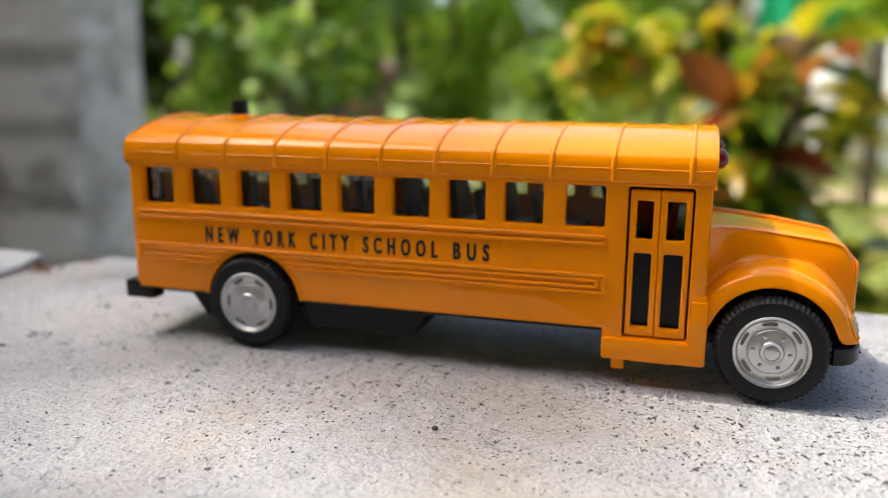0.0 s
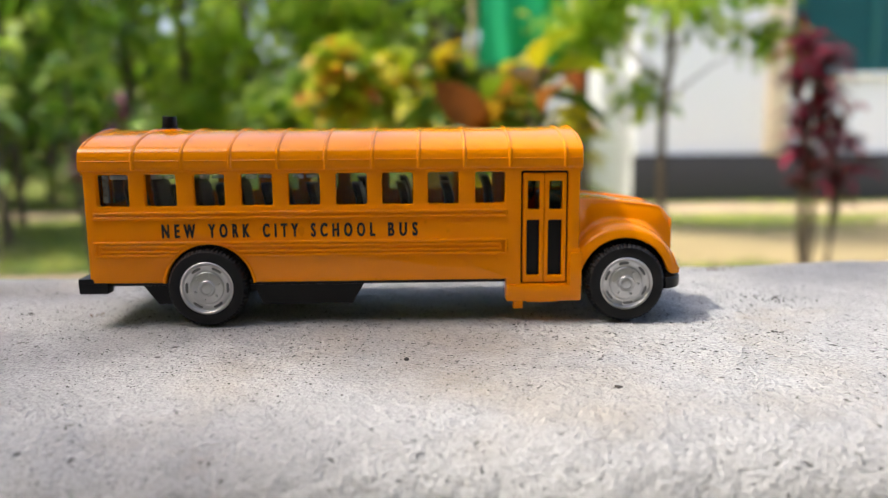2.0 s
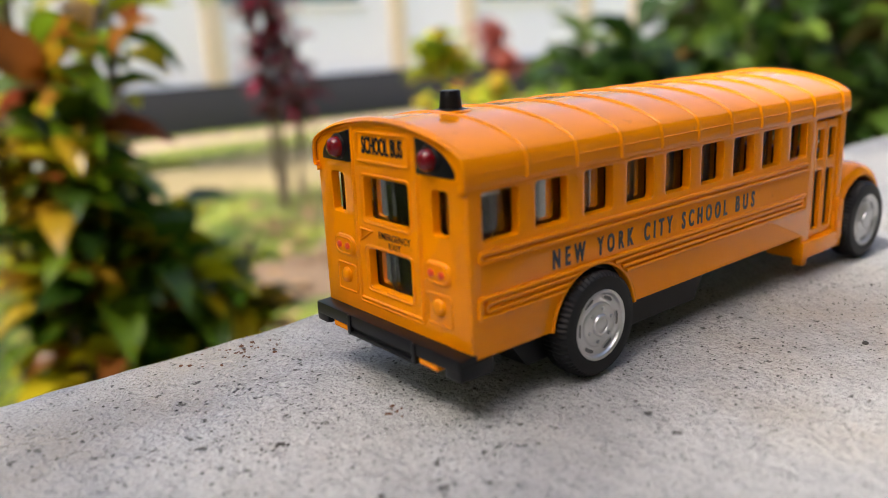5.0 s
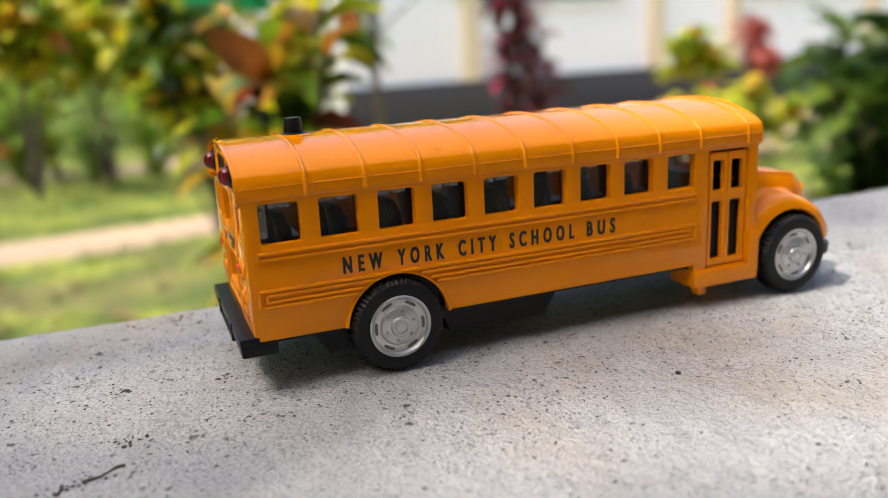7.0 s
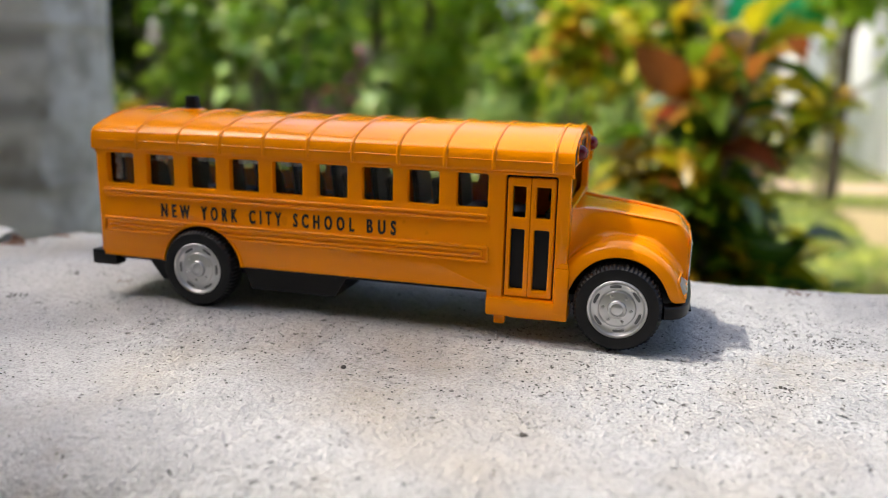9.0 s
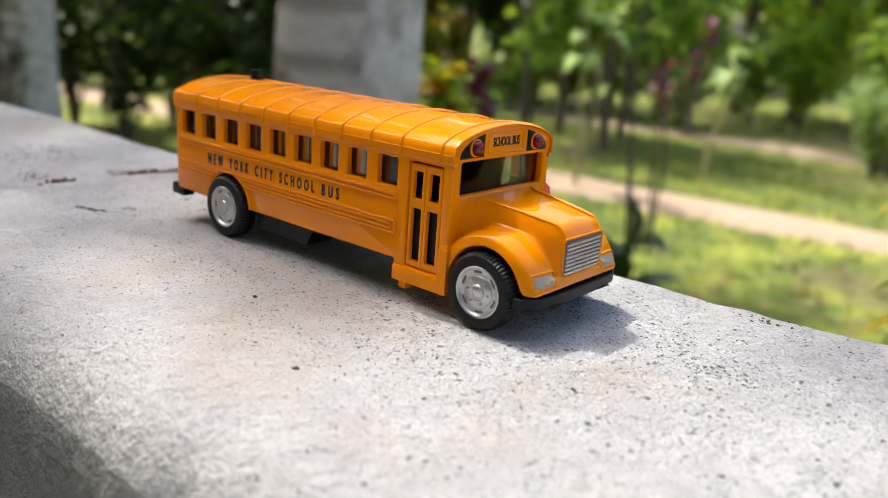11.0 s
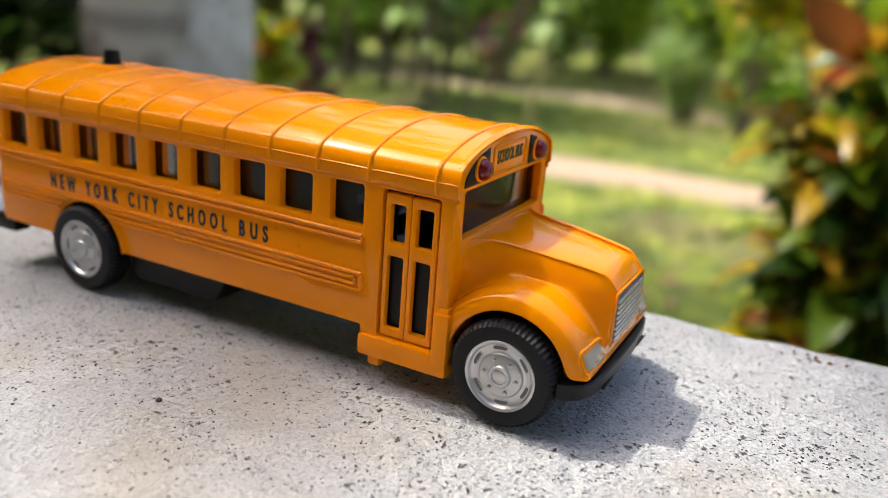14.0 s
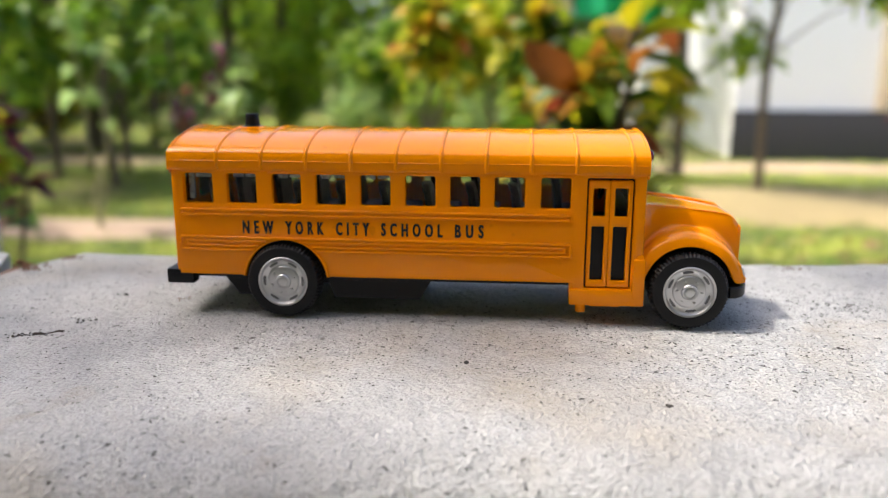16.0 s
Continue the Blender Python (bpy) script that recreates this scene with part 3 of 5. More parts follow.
right_side, left_side = bus_side(-1), bus_side(1)
for word, a, b in (("NEW", -5.49, -4.765), ("YORK", -4.495, -3.60), ("CITY", -3.325, -2.555), ("SCHOOL", -2.29, -0.90), ("BUS", -0.625, 0.02)):
    lettering("lettering", word, b - a, 0.302, lambda u, v, d, a=a: (a + u, -SIDE - 0.004 - d, 1.957 + v), PRINT, right_side, 0.022, 1.95, wide=0.055)
    lettering("lettering", word, b - a, 0.302, lambda u, v, d, a=a: (-2.7 - a - u - 2.7, SIDE + 0.004 + d, 1.957 + v), PRINT, left_side, 0.022, 1.95, wide=0.055)


def bus_end(x, face, bottom, holes):
    """The front or rear wall of the coach body: the roof's arch with straight sides; face is the way it looks along x."""
    arch = [(y * 0.965, z - 0.02) for y, z in ARCH]
    outline = [(SIDE - 0.02, bottom), *arch, (-SIDE + 0.02, bottom)]
    sh = Shape().slab([outline, *holes], x - face * 0.16, x - face * 0.01, lambda u, v, d: (d, u, v), 0.03)
    return sh


front_wall = child("front_wall", bus_end(FRONT, 1, 1.0, [rect(-1.57, 1.57, 2.70, 3.455, 0.06)]).mesh("front_wall", PAINT, 35), bus)
rear_holes = [rect(-0.57, 0.57, 2.66, 3.33, 0.07), rect(-0.55, 0.55, 1.56, 2.20, 0.07), rect(1.12, 1.48, 2.68, 3.33, 0.06), rect(-1.48, -1.12, 2.68, 3.33, 0.06)]
rear_wall = child("rear_wall", bus_end(REAR, -1, 0.98, rear_holes).mesh("rear_wall", PAINT, 35), bus)
for wall, x, panes in ((front_wall, FRONT - 0.2, [(-1.65, 1.65, 2.62, 3.5)]), (rear_wall, REAR + 0.2, [(-0.64, 0.64, 2.6, 3.4), (-0.62, 0.62, 1.5, 2.26), (1.05, 1.55, 2.6, 3.4), (-1.55, -1.05, 2.6, 3.4)])):
    for a, b, c, d in panes:
        p = Shape().slab([rect(a, b, c, d, 0.05)], x - 0.03, x + 0.03, lambda u, v, w: (w, u, v), 0.01)
        child("windscreen" if wall == front_wall else "window_pane", p.mesh("pane", GLASS, 35), wall, "clear plastic pane")

BEAD = [(-0.03, -0.01), (-0.022, 0.018), (0.0, 0.028), (0.022, 0.018), (0.03, -0.01)]


def bead(loop, x, face, parent, name="raised_edge", material=None, closed=True, section=BEAD):
    s = Shape().sweep([(x, u, v) for u, v in loop], section, up=(face, 0, 0), closed=closed)
    return child(name, s.mesh(name, material or PAINT, 60), parent)


for wall, x, face in ((front_wall, FRONT - 0.01, 1), (rear_wall, REAR + 0.01, -1)):
    # the dark corners with their lamps, and the sign between them
    for s in (-1, 1):
        arc = [(s * 0.83, 3.53), (s * 1.66, 3.53), (s * 1.655, 3.62), (s * 1.60, 3.71), (s * 1.50, 3.80), (s * 1.35, 3.89), (s * 1.15, 3.965), (s * 0.95, 4.02), (s * 0.83, 4.045)]
        panel = Shape().slab([arc], x - face * 0.02, x + face * 0.02, lambda u, v, d: (d, u, v), 0.012)
        panel = child("lamp_panel", panel.mesh("lamp_panel", BLACK, 35), wall, "black corner panel")
        centre = (x + face * 0.02, s * 1.16, 3.755)
        base = Shape().lathe([(0.205, 0.0), (0.205, face * 0.02), (0.19, face * 0.035), (0.17, face * 0.035)], centre, "x", 28)
        child("lamp_ring", base.mesh("lamp_ring", PAINT if face > 0 else BLACK, 50), panel)
        dome = Shape().lathe([(0.168, 0.0), (0.168, face * 0.05), (0.157, face * 0.10), (0.128, face * 0.148), (0.08, face * 0.182), (0.03, face * 0.192)], centre, "x", 28)
        child("warning_lamp", dome.mesh("warning_lamp", RED, 60), panel, "dark red domed lamp")
    bead(rect(-0.66, 0.66, 3.58, 4.02, 0.03, 1), x, face, wall, "sign_frame")
    w, h = (1.03, 0.215) if face > 0 else (1.04, 0.27)
    lettering("lettering", "SCHOOL BUS", w, h, lambda u, v, d, w=w, h=h, face=face, x=x: (x + face * (0.004 + d), face * (u - w / 2), 3.835 - h / 2 + v), PRINT, wall, 0.02, 1.0, wide=0.06)

# the rear: emergency door, tail lamps and reflectors
RX = REAR + 0.01
bead([(-0.80, 1.34), (-0.80, 4.10)], RX, -1, rear_wall, "door_edge", closed=False)
bead([(0.80, 4.10), (0.80, 1.34)], RX, -1, rear_wall, "door_edge", closed=False)
bead([(-0.80, 1.34), (0.80, 1.34)], RX, -1, rear_wall, "door_edge", closed=False)
bead(rect(-0.86, 0.86, 1.27, 4.12, 0.05, 1), RX, -1, rear_wall, "door_edge", section=[(a * 0.7, b * 0.6) for a, b in BEAD])
bead(rect(-0.62, 0.62, 2.61, 3.38, 0.08), RX, -1, rear_wall, "window_edge", section=[(a * 0.8, b * 0.7) for a, b in BEAD])
bead(rect(-0.60, 0.60, 1.51, 2.25, 0.08), RX, -1, rear_wall, "window_edge", section=[(a * 0.8, b * 0.7) for a, b in BEAD])
bead([(0.70, 2.50), (0.38, 2.50), (0.70, 2.32)], RX, -1, rear_wall, "raised_triangle")
lettering("lettering", "EMERGENCY", 0.80, 0.105, lambda u, v, d: (RX - 0.004 - d, 0.215 - u, 2.415 + v), PRINT, rear_wall, 0.004, 1.05)
lettering("lettering", "EXIT", 0.30, 0.10, lambda u, v, d: (RX - 0.004 - d, -0.04 - u, 2.275 + v), PRINT, rear_wall, 0.004, 1.05)
for s in (-1, 1):
    pod = Shape().slab([rect(s * 1.20 - 0.30, s * 1.20 + 0.30, 1.96, 2.32, 0.17, 6)], RX + 0.02, RX - 0.035, lambda u, v, d: (d, u, v), 0.03)
    pod = child("tail_lamp", pod.mesh("tail_lamp", PAINT, 50), rear_wall, "raised oval pod with two red dots")
    bead(rect(s * 1.20 - 0.25, s * 1.20 + 0.25, 2.01, 2.27, 0.13, 6), RX - 0.03, -1, pod, "pod_rim", section=[(a * 0.7, b * 0.7) for a, b in BEAD])
    for k in (-1, 1):
        dot = Shape().lathe([(0.055, 0.02), (0.055, -0.03), (0.035, -0.04)], (RX - 0.03, s * 1.20 + k * 0.115, 2.14), "x", 14)
        child("lamp_dot", dot.mesh("lamp_dot", DOT, 50), pod, "small red dot")
    sq = bead(rect(s * 1.20 - 0.27, s * 1.20 + 0.27, 1.36, 1.82, 0.03, 1), RX, -1, rear_wall, "reflector_frame", section=[(a * 0.7, b * 0.7) for a, b in BEAD])
    knob = Shape().lathe([(0.13, 0.0), (0.13, -0.03), (0.10, -0.06), (0.05, -0.07)], (RX, s * 1.20, 1.63), "x", 20)
    child("reflector_knob", knob.mesh("reflector_knob", PAINT, 50), rear_wall)


def roof():
    sh, k = Shape(), 2 * len(ROOF) - 1
    full = ROOF + [(-y, z) for y, z in ROOF[:-1]][::-1]
    stations = [(REAR - 0.02, 0.965), (REAR - 0.06, 0.985), (REAR - 0.05, 0.998), (REAR, 1.0), (FRONT - 0.02, 1.0), (FRONT + 0.03, 0.998), (FRONT + 0.04, 0.985), (FRONT + 0.0, 0.965)]
    for x, s in stations:
        sh.v += [(x, y * s, 3.4 + (z - 3.4) * s - (1 - s) * 0.1) for y, z in full]
    for i in range(len(stations) - 1):
        for j in range(k - 1):
            a = i * k + j
            sh.f.append((a, a + 1, a + k + 1, a + k))
    top = child("roof", sh.mesh("roof", PAINT, 50), bus)
    solid = top.modifiers.new("thickness", "SOLIDIFY")
    solid.thickness, solid.offset = 0.0008, -1
    prof = [(-0.05, -0.01), (-0.036, 0.016), (-0.014, 0.032), (0.014, 0.032), (0.036, 0.016), (0.05, -0.01)]
    for x in (-6.01, -4.985, -3.965, -2.945, -1.93, -0.93, 0.06, 1.04, 2.02, 3.21):
        r = Shape()
        m = len(prof)
        line = full[2:-2]
        for j, (y, z) in enumerate(line):
            a, b = Vector(line[max(0, j - 1)]), Vector(line[min(len(line) - 1, j + 1)])
            t = (b - a).normalized()
            nrm = Vector((t.y, -t.x))
            nrm = nrm if nrm.y * (z - 3.0) + nrm.x * y > 0 else -nrm
            r.v += [(x + u, y + nrm.x * h, z + nrm.y * h) for u, h in prof]
        for j in range(len(line) - 1):
            for i in range(m - 1):
                a = j * m + i
                r.f.append((a, a + 1, a + m + 1, a + m))
        r.f += [tuple(range(m)), tuple((len(line) - 1) * m + i for i in range(m))]
        child("roof_rib", r.mesh("roof_rib", PAINT, 60), top)
    for s in (-1, 1):
        crease = Shape().sweep([(REAR + 0.02, s * 1.914, 3.615), (FRONT - 0.02, s * 1.914, 3.615)], [(-0.016, -0.012), (-0.010, 0.010), (0.0, 0.014), (0.010, 0.010), (0.016, -0.012)], up=(0, s, 0))
        child("roof_crease", crease.mesh("roof_crease", PAINT, 60), top)
    stack = Shape().lathe([(0.30, 4.20), (0.30, 4.245), (0.22, 4.26), (0.185, 4.275), (0.168, 4.40), (0.162, 4.53), (0.150, 4.545), (0.1, 4.545)], (-5.755, 0, 0), "z", 24)
    st = child("roof_vent", stack.mesh("roof_vent", BLACK, 45), bus, "short black plastic peg")
    collar = Shape().lathe([(0.34, 4.19), (0.33, 4.235), (0.29, 4.25), (0.2, 4.25)], (-5.755, 0, 0), "z", 24)
    child("vent_collar", collar.mesh("vent_collar", PAINT, 45), st, "orange collar")


roof()


def hood():
    """The bonnet and both front wings, one casting, as sections across the bus."""
    sh = Shape()
    xs = [3.50, 3.56, 3.66, 3.8, 3.95, 4.1, 4.25, 4.4, 4.56, 4.72, 4.88, 5.03, 5.18, 5.3, 5.42, 5.52, 5.6, 5.67, 5.73, 5.78, 5.81]
    half = []
    for x in xs:
        u = (x - 3.5) / 2.31
        top = 2.65 - 0.27 * u ** 1.5 - 0.20 * max(0.0, (u - 0.88) / 0.12) ** 2.0
        w = 1.14 - 0.34 * u ** 1.2 + 0.30 * max(0.0, 1 - (x - 3.5) / 0.42) ** 1.6
        R = 1.30
        wing = 0.86 + math.sqrt(max(0.0, R * R - (x - 4.54) ** 2)) if abs(x - 4.54) < R else 0.9
        wing = max(wing, 1.26)
        out = 1.845 - 0.17 * max(0.0, (u - 0.78) / 0.22) ** 2.2
        arch = 0.86 + math.sqrt(max(0.0, 0.985 ** 2 - (x - 4.56) ** 2)) if abs(x - 4.56) < 0.975 else 0.99
        arch = max(arch, 1.02 if x > 5 else 0.80)
        valley = min(w + 0.16, out - 0.2)
        wing = min(wing, top - 0.12)
        drop = 0.34
        row = [(0, top), (w * 0.35, top - 0.004), (w * 0.62, top - 0.015), (w * 0.79, top - 0.045), (w * 0.835, top - 0.055), (w * 0.855, top + 0.005), (w * 0.895, top + 0.005), (w * 0.93, top - 0.05), (w * 1.0, top - 0.17), (w + 0.06, top - drop)]
        low = min(top - drop - 0.05, wing + 0.10)
        row += [(w + 0.09, low), (valley + 0.02, wing + 0.015), (valley + 0.12, wing + 0.0)]
        row += [(valley + (out - valley) * 0.55, wing - 0.005), (out - 0.13, wing - 0.05), (out - 0.04, wing - 0.13), (out, max(wing - 0.28, arch + 0.06)), (out + 0.01, arch + 0.03), (out - 0.015, arch), (out - 0.12, arch)]
        half.append(row)
    k = len(half[0])
    n = 2 * k - 1
    for x, row in zip(xs, half):
        sh.v += [(x, -y, z) for y, z in row[::-1]] + [(x, y, z) for y, z in row[1:]]
    for i in range(len(xs) - 1):
        for j in range(n - 1):
            a = i * n + j
            sh.f.append((a, a + 1, a + n + 1, a + n))
    last = (len(xs) - 1) * n
    # the nose below the grille
    low = len(sh.v)
    row = half[-1]
    sh.v += [(5.845, -y * 0.985, 1.045 + max(0.0, z - 1.045) * 0.985) for y, z in row[::-1]] + [(5.845, y * 0.985, 1.045 + max(0.0, z - 1.045) * 0.985) for y, z in row[1:]]
    for j in range(n - 1):
        sh.f.append((last + j, last + j + 1, low + j + 1, low + j))
    sh.f.append(tuple(low + j for j in range(n)))
    me = sh.mesh("bonnet", PAINT, 55)
    part = child("bonnet", me, bus)
    sub = part.modifiers.new("rounded", "SUBSURF")
    sub.levels = sub.render_levels = 2
    return part


bonnet = hood()
GX = 5.875
frame_ = Shape().slab([rect(-0.745, 0.745, 1.305, 2.075, 0.03, 1)], GX - 0.12, GX - 0.02, lambda u, v, d: (d, u, v), 0.01)
grille = child("grille", frame_.mesh("grille", DULL, 35), bus, "silver slatted grille")
for i in range(8):
    for j in range(4):
        y0, z0 = -0.71 + j * 0.357, 1.335 + i * 0.0895
        s = Shape().box(GX - 0.04, GX + 0.02, y0, y0 + 0.343, z0, z0 + 0.068, 0.02)
        child("slat", s.mesh("slat", SILVER, 50), grille)
bead(rect(-0.79, 0.79, 1.27, 2.12, 0.04, 1), 5.84, 1, bonnet, "grille_surround")
nose = BVHTree.FromObject(bonnet, bpy.context.evaluated_depsgraph_get())
for s in (-1, 1):
    ridge = []
    for i in range(15):
        u = 0.10 + 0.80 * i / 14
        x, y = 3.5 + 2.31 * u, s * (1.14 - 0.34 * u ** 1.2 + 0.30 * max(0.0, 1 - 2.31 * u / 0.42) ** 1.6) * 0.875
        hit = nose.ray_cast(Vector((x, y, 5)) * CM, Vector((0, 0, -1)))[0]
        if hit:
            ridge.append((x, y, hit.z / CM))
    crease = Shape().sweep(ridge, [(-0.05, -0.014), (-0.025, 0.005), (0.0, 0.010), (0.025, 0.005), (0.05, -0.014)])
    child("bonnet_crease", crease.mesh("bonnet_crease", PAINT, 60), bonnet)
    hl, nu, nv = Shape(), 12, 5
    for i in range(nu + 1):
        for j in range(nv + 1):
            y, z = s * (0.98 + 0.68 * i / nu), 1.15 + 0.27 * j / nv
            hit = nose.ray_cast(Vector((7, y, z)) * CM, Vector((-1, 0, 0)))[0]
            edge = i in (0, nu) or j in (0, nv)
            hl.v.append(((hit.x / CM if hit else 5.6) + (-0.02 if edge else 0.022), y, z))
    hl.f = [(i * (nv + 1) + j, i * (nv + 1) + j + 1, (i + 1) * (nv + 1) + j + 1, (i + 1) * (nv + 1) + j) for i in range(nu) for j in range(nv)]
    lamp = child("headlamp", hl.mesh("headlamp", HEAD, 40), bonnet, "greyish rectangular headlamp")
    frame_pts = []
    for y, z in rect(s * 1.32 - 0.37, s * 1.32 + 0.37, 1.12, 1.45, 0.05, 3):
        hit = nose.ray_cast(Vector((7, y, z)) * CM, Vector((-1, 0, 0)))[0]
        frame_pts.append((hit.x / CM if hit else 5.6, y, z))
    rimmed = Shape().sweep(frame_pts, BEAD, up=(1, 0, 0), closed=True)
    child("headlamp_rim", rimmed.mesh("headlamp_rim", PAINT, 60), lamp)

# black bumpers
pts = [(5.42, -1.80), (5.53, -1.78), (5.64, -1.69), (5.73, -1.5), (5.79, -1.1), (5.82, -0.5), (5.825, 0), (5.82, 0.5), (5.79, 1.1), (5.73, 1.5), (5.64, 1.69), (5.53, 1.78), (5.42, 1.80)]
fb = Shape().sweep([(x, y, 0.85) for x, y in pts], [(-0.14, -0.135), (0.0, -0.135), (0.115, -0.125), (0.14, -0.10), (0.14, 0.10), (0.115, 0.125), (0.0, 0.135), (-0.14, 0.135)])
front_bumper = child("front_bumper", fb.mesh("front_bumper", BLACK, 40), bus, "black plastic bumper")
for s in (-1, 1):
    g = Shape().box(5.92, 5.965, s * 0.95 - 0.25, s * 0.95 + 0.25, 0.735, 0.77, 0.012)
    child("bumper_ledge", g.mesh("bumper_ledge", BLACK, 40), front_bumper)
rb = Shape().box(-7.37, -7.02, -1.885, 1.885, 0.86, 1.08, 0.045)
rear_bumper = child("rear_bumper", rb.mesh("rear_bumper", BLACK, 40), bus, "black plastic bumper")
for s in (-1, 1):
    e = Shape().box(-7.36, -6.72, s * 1.72 - 0.18, s * 1.72 + 0.18, 0.735, 0.985, 0.05)
    child("bumper_end", e.mesh("bumper_end", BLACK, 40), rear_bumper)
    p = Shape().box(-7.395, -7.25, s * 0.86 - 0.05, s * 0.86 + 0.05, 0.74, 1.07, 0.025)
    child("bumper_post", p.mesh("bumper_post", BLACK, 40), rear_bumper)
    t = Shape().box(-7.35, -7.0, s * 1.16 - 0.22, s * 1.16 + 0.22, 0.755, 0.865, 0.03)
    child("bumper_tab", t.mesh("bumper_tab", PAINT, 40), rear_bumper, "orange tab under the bumper")
lip = Shape().box(-7.385, -7.1, -0.86, 0.86, 0.735, 0.80, 0.025)
child("bumper_lip", lip.mesh("bumper_lip", BLACK, 40), rear_bumper)
mid = Shape().box(-7.33, -7.1, -0.86, 0.86, 0.79, 0.88, 0.01)
child("bumper_web", mid.mesh("bumper_web", BLACK, 40), rear_bumper)

# door, step and underside
for a, b in ((2.30, 2.766), (2.768, 3.255)):
    win = [rect(a + 0.11, b - 0.10, 2.50, 3.115, 0.03), rect(a + 0.09, b - 0.10, 1.04, 2.265, 0.03)]
    s = Shape().slab([rect(a, b, 0.885, 3.29, 0.04), *win], 1.74, 1.84, lambda u, v, d: (u, -d, v), 0.03)
    child("door_leaf", s.mesh("door_leaf", PAINT, 35), bus)
back = Shape().slab([rect(2.2, 3.34, 0.8, 3.36, 0.02, 1), rect(2.40, 3.15, 2.45, 3.14, 0.02, 1)], 1.60, 1.70, lambda u, v, d: (u, -d, v), 0)
child("door_backing", back.mesh("door_backing", BLACK, 35), bus, "black plastic behind the door")
st = Shape().box(1.94, 3.60, -1.93, -1.1, 0.47, 0.845, 0.06).box(3.315, 3.60, -1.945, -1.6, 0.62, 1.56, 0.06).box(3.36, 3.58, -1.90, -1.5, 1.45, 1.66, 0.08).box(2.10, 2.33, -1.84, -1.6, 0.28, 0.55, 0.05).box(2.4, 3.1, -1.80, -1.2, 0.42, 0.55, 0.04)
child("entrance_step", st.mesh("entrance_step", PAINT, 40), bus)
ch = Shape().box(-7.0, 3.9, -1.70, 1.70, 0.87, 1.02, 0.04)
chassis = child("chassis", ch.mesh("chassis", BLACK, 40), bus, "black plastic underside")


def trough(x0, x1, x2, x3, z0, z1, y0, y1):
    v = [(x, y, z) for y in (y0, y1) for x, z in ((x0, z1), (x1, z0), (x2, z0), (x3, z1))]
    t = Shape().put(v, [(0, 1, 2, 3), (7, 6, 5, 4), (0, 4, 5, 1), (1, 5, 6, 2), (2, 6, 7, 3), (3, 7, 4, 0)])
    child("tank", t.mesh("tank", BLACK, 40), chassis)


trough(-3.62, -3.45, -1.45, -1.18, 0.42, 0.88, -1.62, -0.2)
trough(-3.62, -3.45, -1.45, -1.18, 0.42, 0.88, 0.2, 1.62)
trough(-6.10, -5.75, -5.2, -5.1, 0.42, 0.88, -1.55, 1.55)
for x0, x1, y, z0, z1 in ((3.4, 5.75, 0.95, 0.6, 1.3), (-5.05, -3.65, 0.9, 0.55, 0.885), (-5.5, -3.6, 1.25, 1.015, 1.85), (3.95, 5.25, 1.0, 1.29, 1.85)):
    block = Shape().box(x0, x1, -y, y, z0, z1, 0.03)
    child("underside_block", block.mesh("underside_block", BLACK, 40), chassis)
ax = Shape()
for x in (-4.56, 4.56):
    ax.lathe([(0.09, -1.7), (0.09, 1.7)], (x, 0, 0.87), "y", 12)
child("axle", ax.mesh("axle", SILVER, 50), bus)


# wheels
def wheel():
    def tread(r, d, i):
        return r - (0.028 if r > 0.80 and i % 2 else 0.0)

    ty = Shape().lathe([(0.55, 0.0), (0.575, -0.035), (0.61, -0.045), (0.70, -0.05), (0.79, -0.035), (0.835, 0.0), (0.862, 0.05), (0.872, 0.11), (0.872, 0.20), (0.845, 0.215), (0.845, 0.235), (0.872, 0.25), (0.872, 0.40), (0.84, 0.47), (0.6, 0.5)], (0, 0, 0), "y", 120, tread, False)
    hub = new("wheel")
    hub.data = None
    rim = Shape().lathe([(0.02, -0.058), (0.105, -0.058), (0.118, -0.048), (0.125, -0.064), (0.165, -0.068), (0.180, -0.055), (0.186, -0.022), (0.21, -0.016), (0.33, -0.008), (0.352, 0.004), (0.366, 0.030), (0.385, 0.034), (0.49, 0.026), (0.508, 0.012), (0.516, -0.018), (0.535, -0.040), (0.565, -0.046), (0.585, -0.03), (0.585, 0.3), (0.1, 0.3)], (0, 0, 0), "y", 64)
    ty_me, rim_me = ty.mesh("tyre", RUBBER, 25), rim.mesh("rim", SILVER, 40)
    slots = []
    for i in range(6):
        a = 2 * math.pi * (i + 0.2) / 6
        sl = Shape()
        ring = []
        for j in range(14):
            b = 2 * math.pi * j / 14
            rr, tt = 0.447 + 0.036 * math.copysign(abs(math.sin(b)) ** 0.6, math.sin(b)), a + 0.27 * math.copysign(abs(math.cos(b)) ** 0.7, math.cos(b))
            ring.append((rr * math.cos(tt), rr * math.sin(tt)))
        sl.slab([ring], -0.10, 0.0, lambda u, v, d: (u, 0.030 + 0.0 * d - (0.008 if d > -0.01 else -0.06), v), 0)
        lip = Shape().sweep([(u, 0.032, v) for u, v in ring], [(-0.013, -0.01), (-0.007, 0.012), (0.005, 0.012), (0.012, -0.01)], up=(0, -1, 0), closed=True)
        slots.append((sl.mesh("slot", DULL, 40), lip.mesh("slot_lip", SILVER, 60)))
    nuts = []
    for i in range(6):
        a = 2 * math.pi * (i + 0.5) / 6
        nuts.append(Shape().lathe([(0.032, 0.0), (0.032, -0.035), (0.018, -0.045)], (0.272 * math.cos(a), -0.008, 0.272 * math.sin(a)), "y", 8).mesh("wheel_nut", SILVER, 50))
    return ty_me, rim_me, slots, nuts


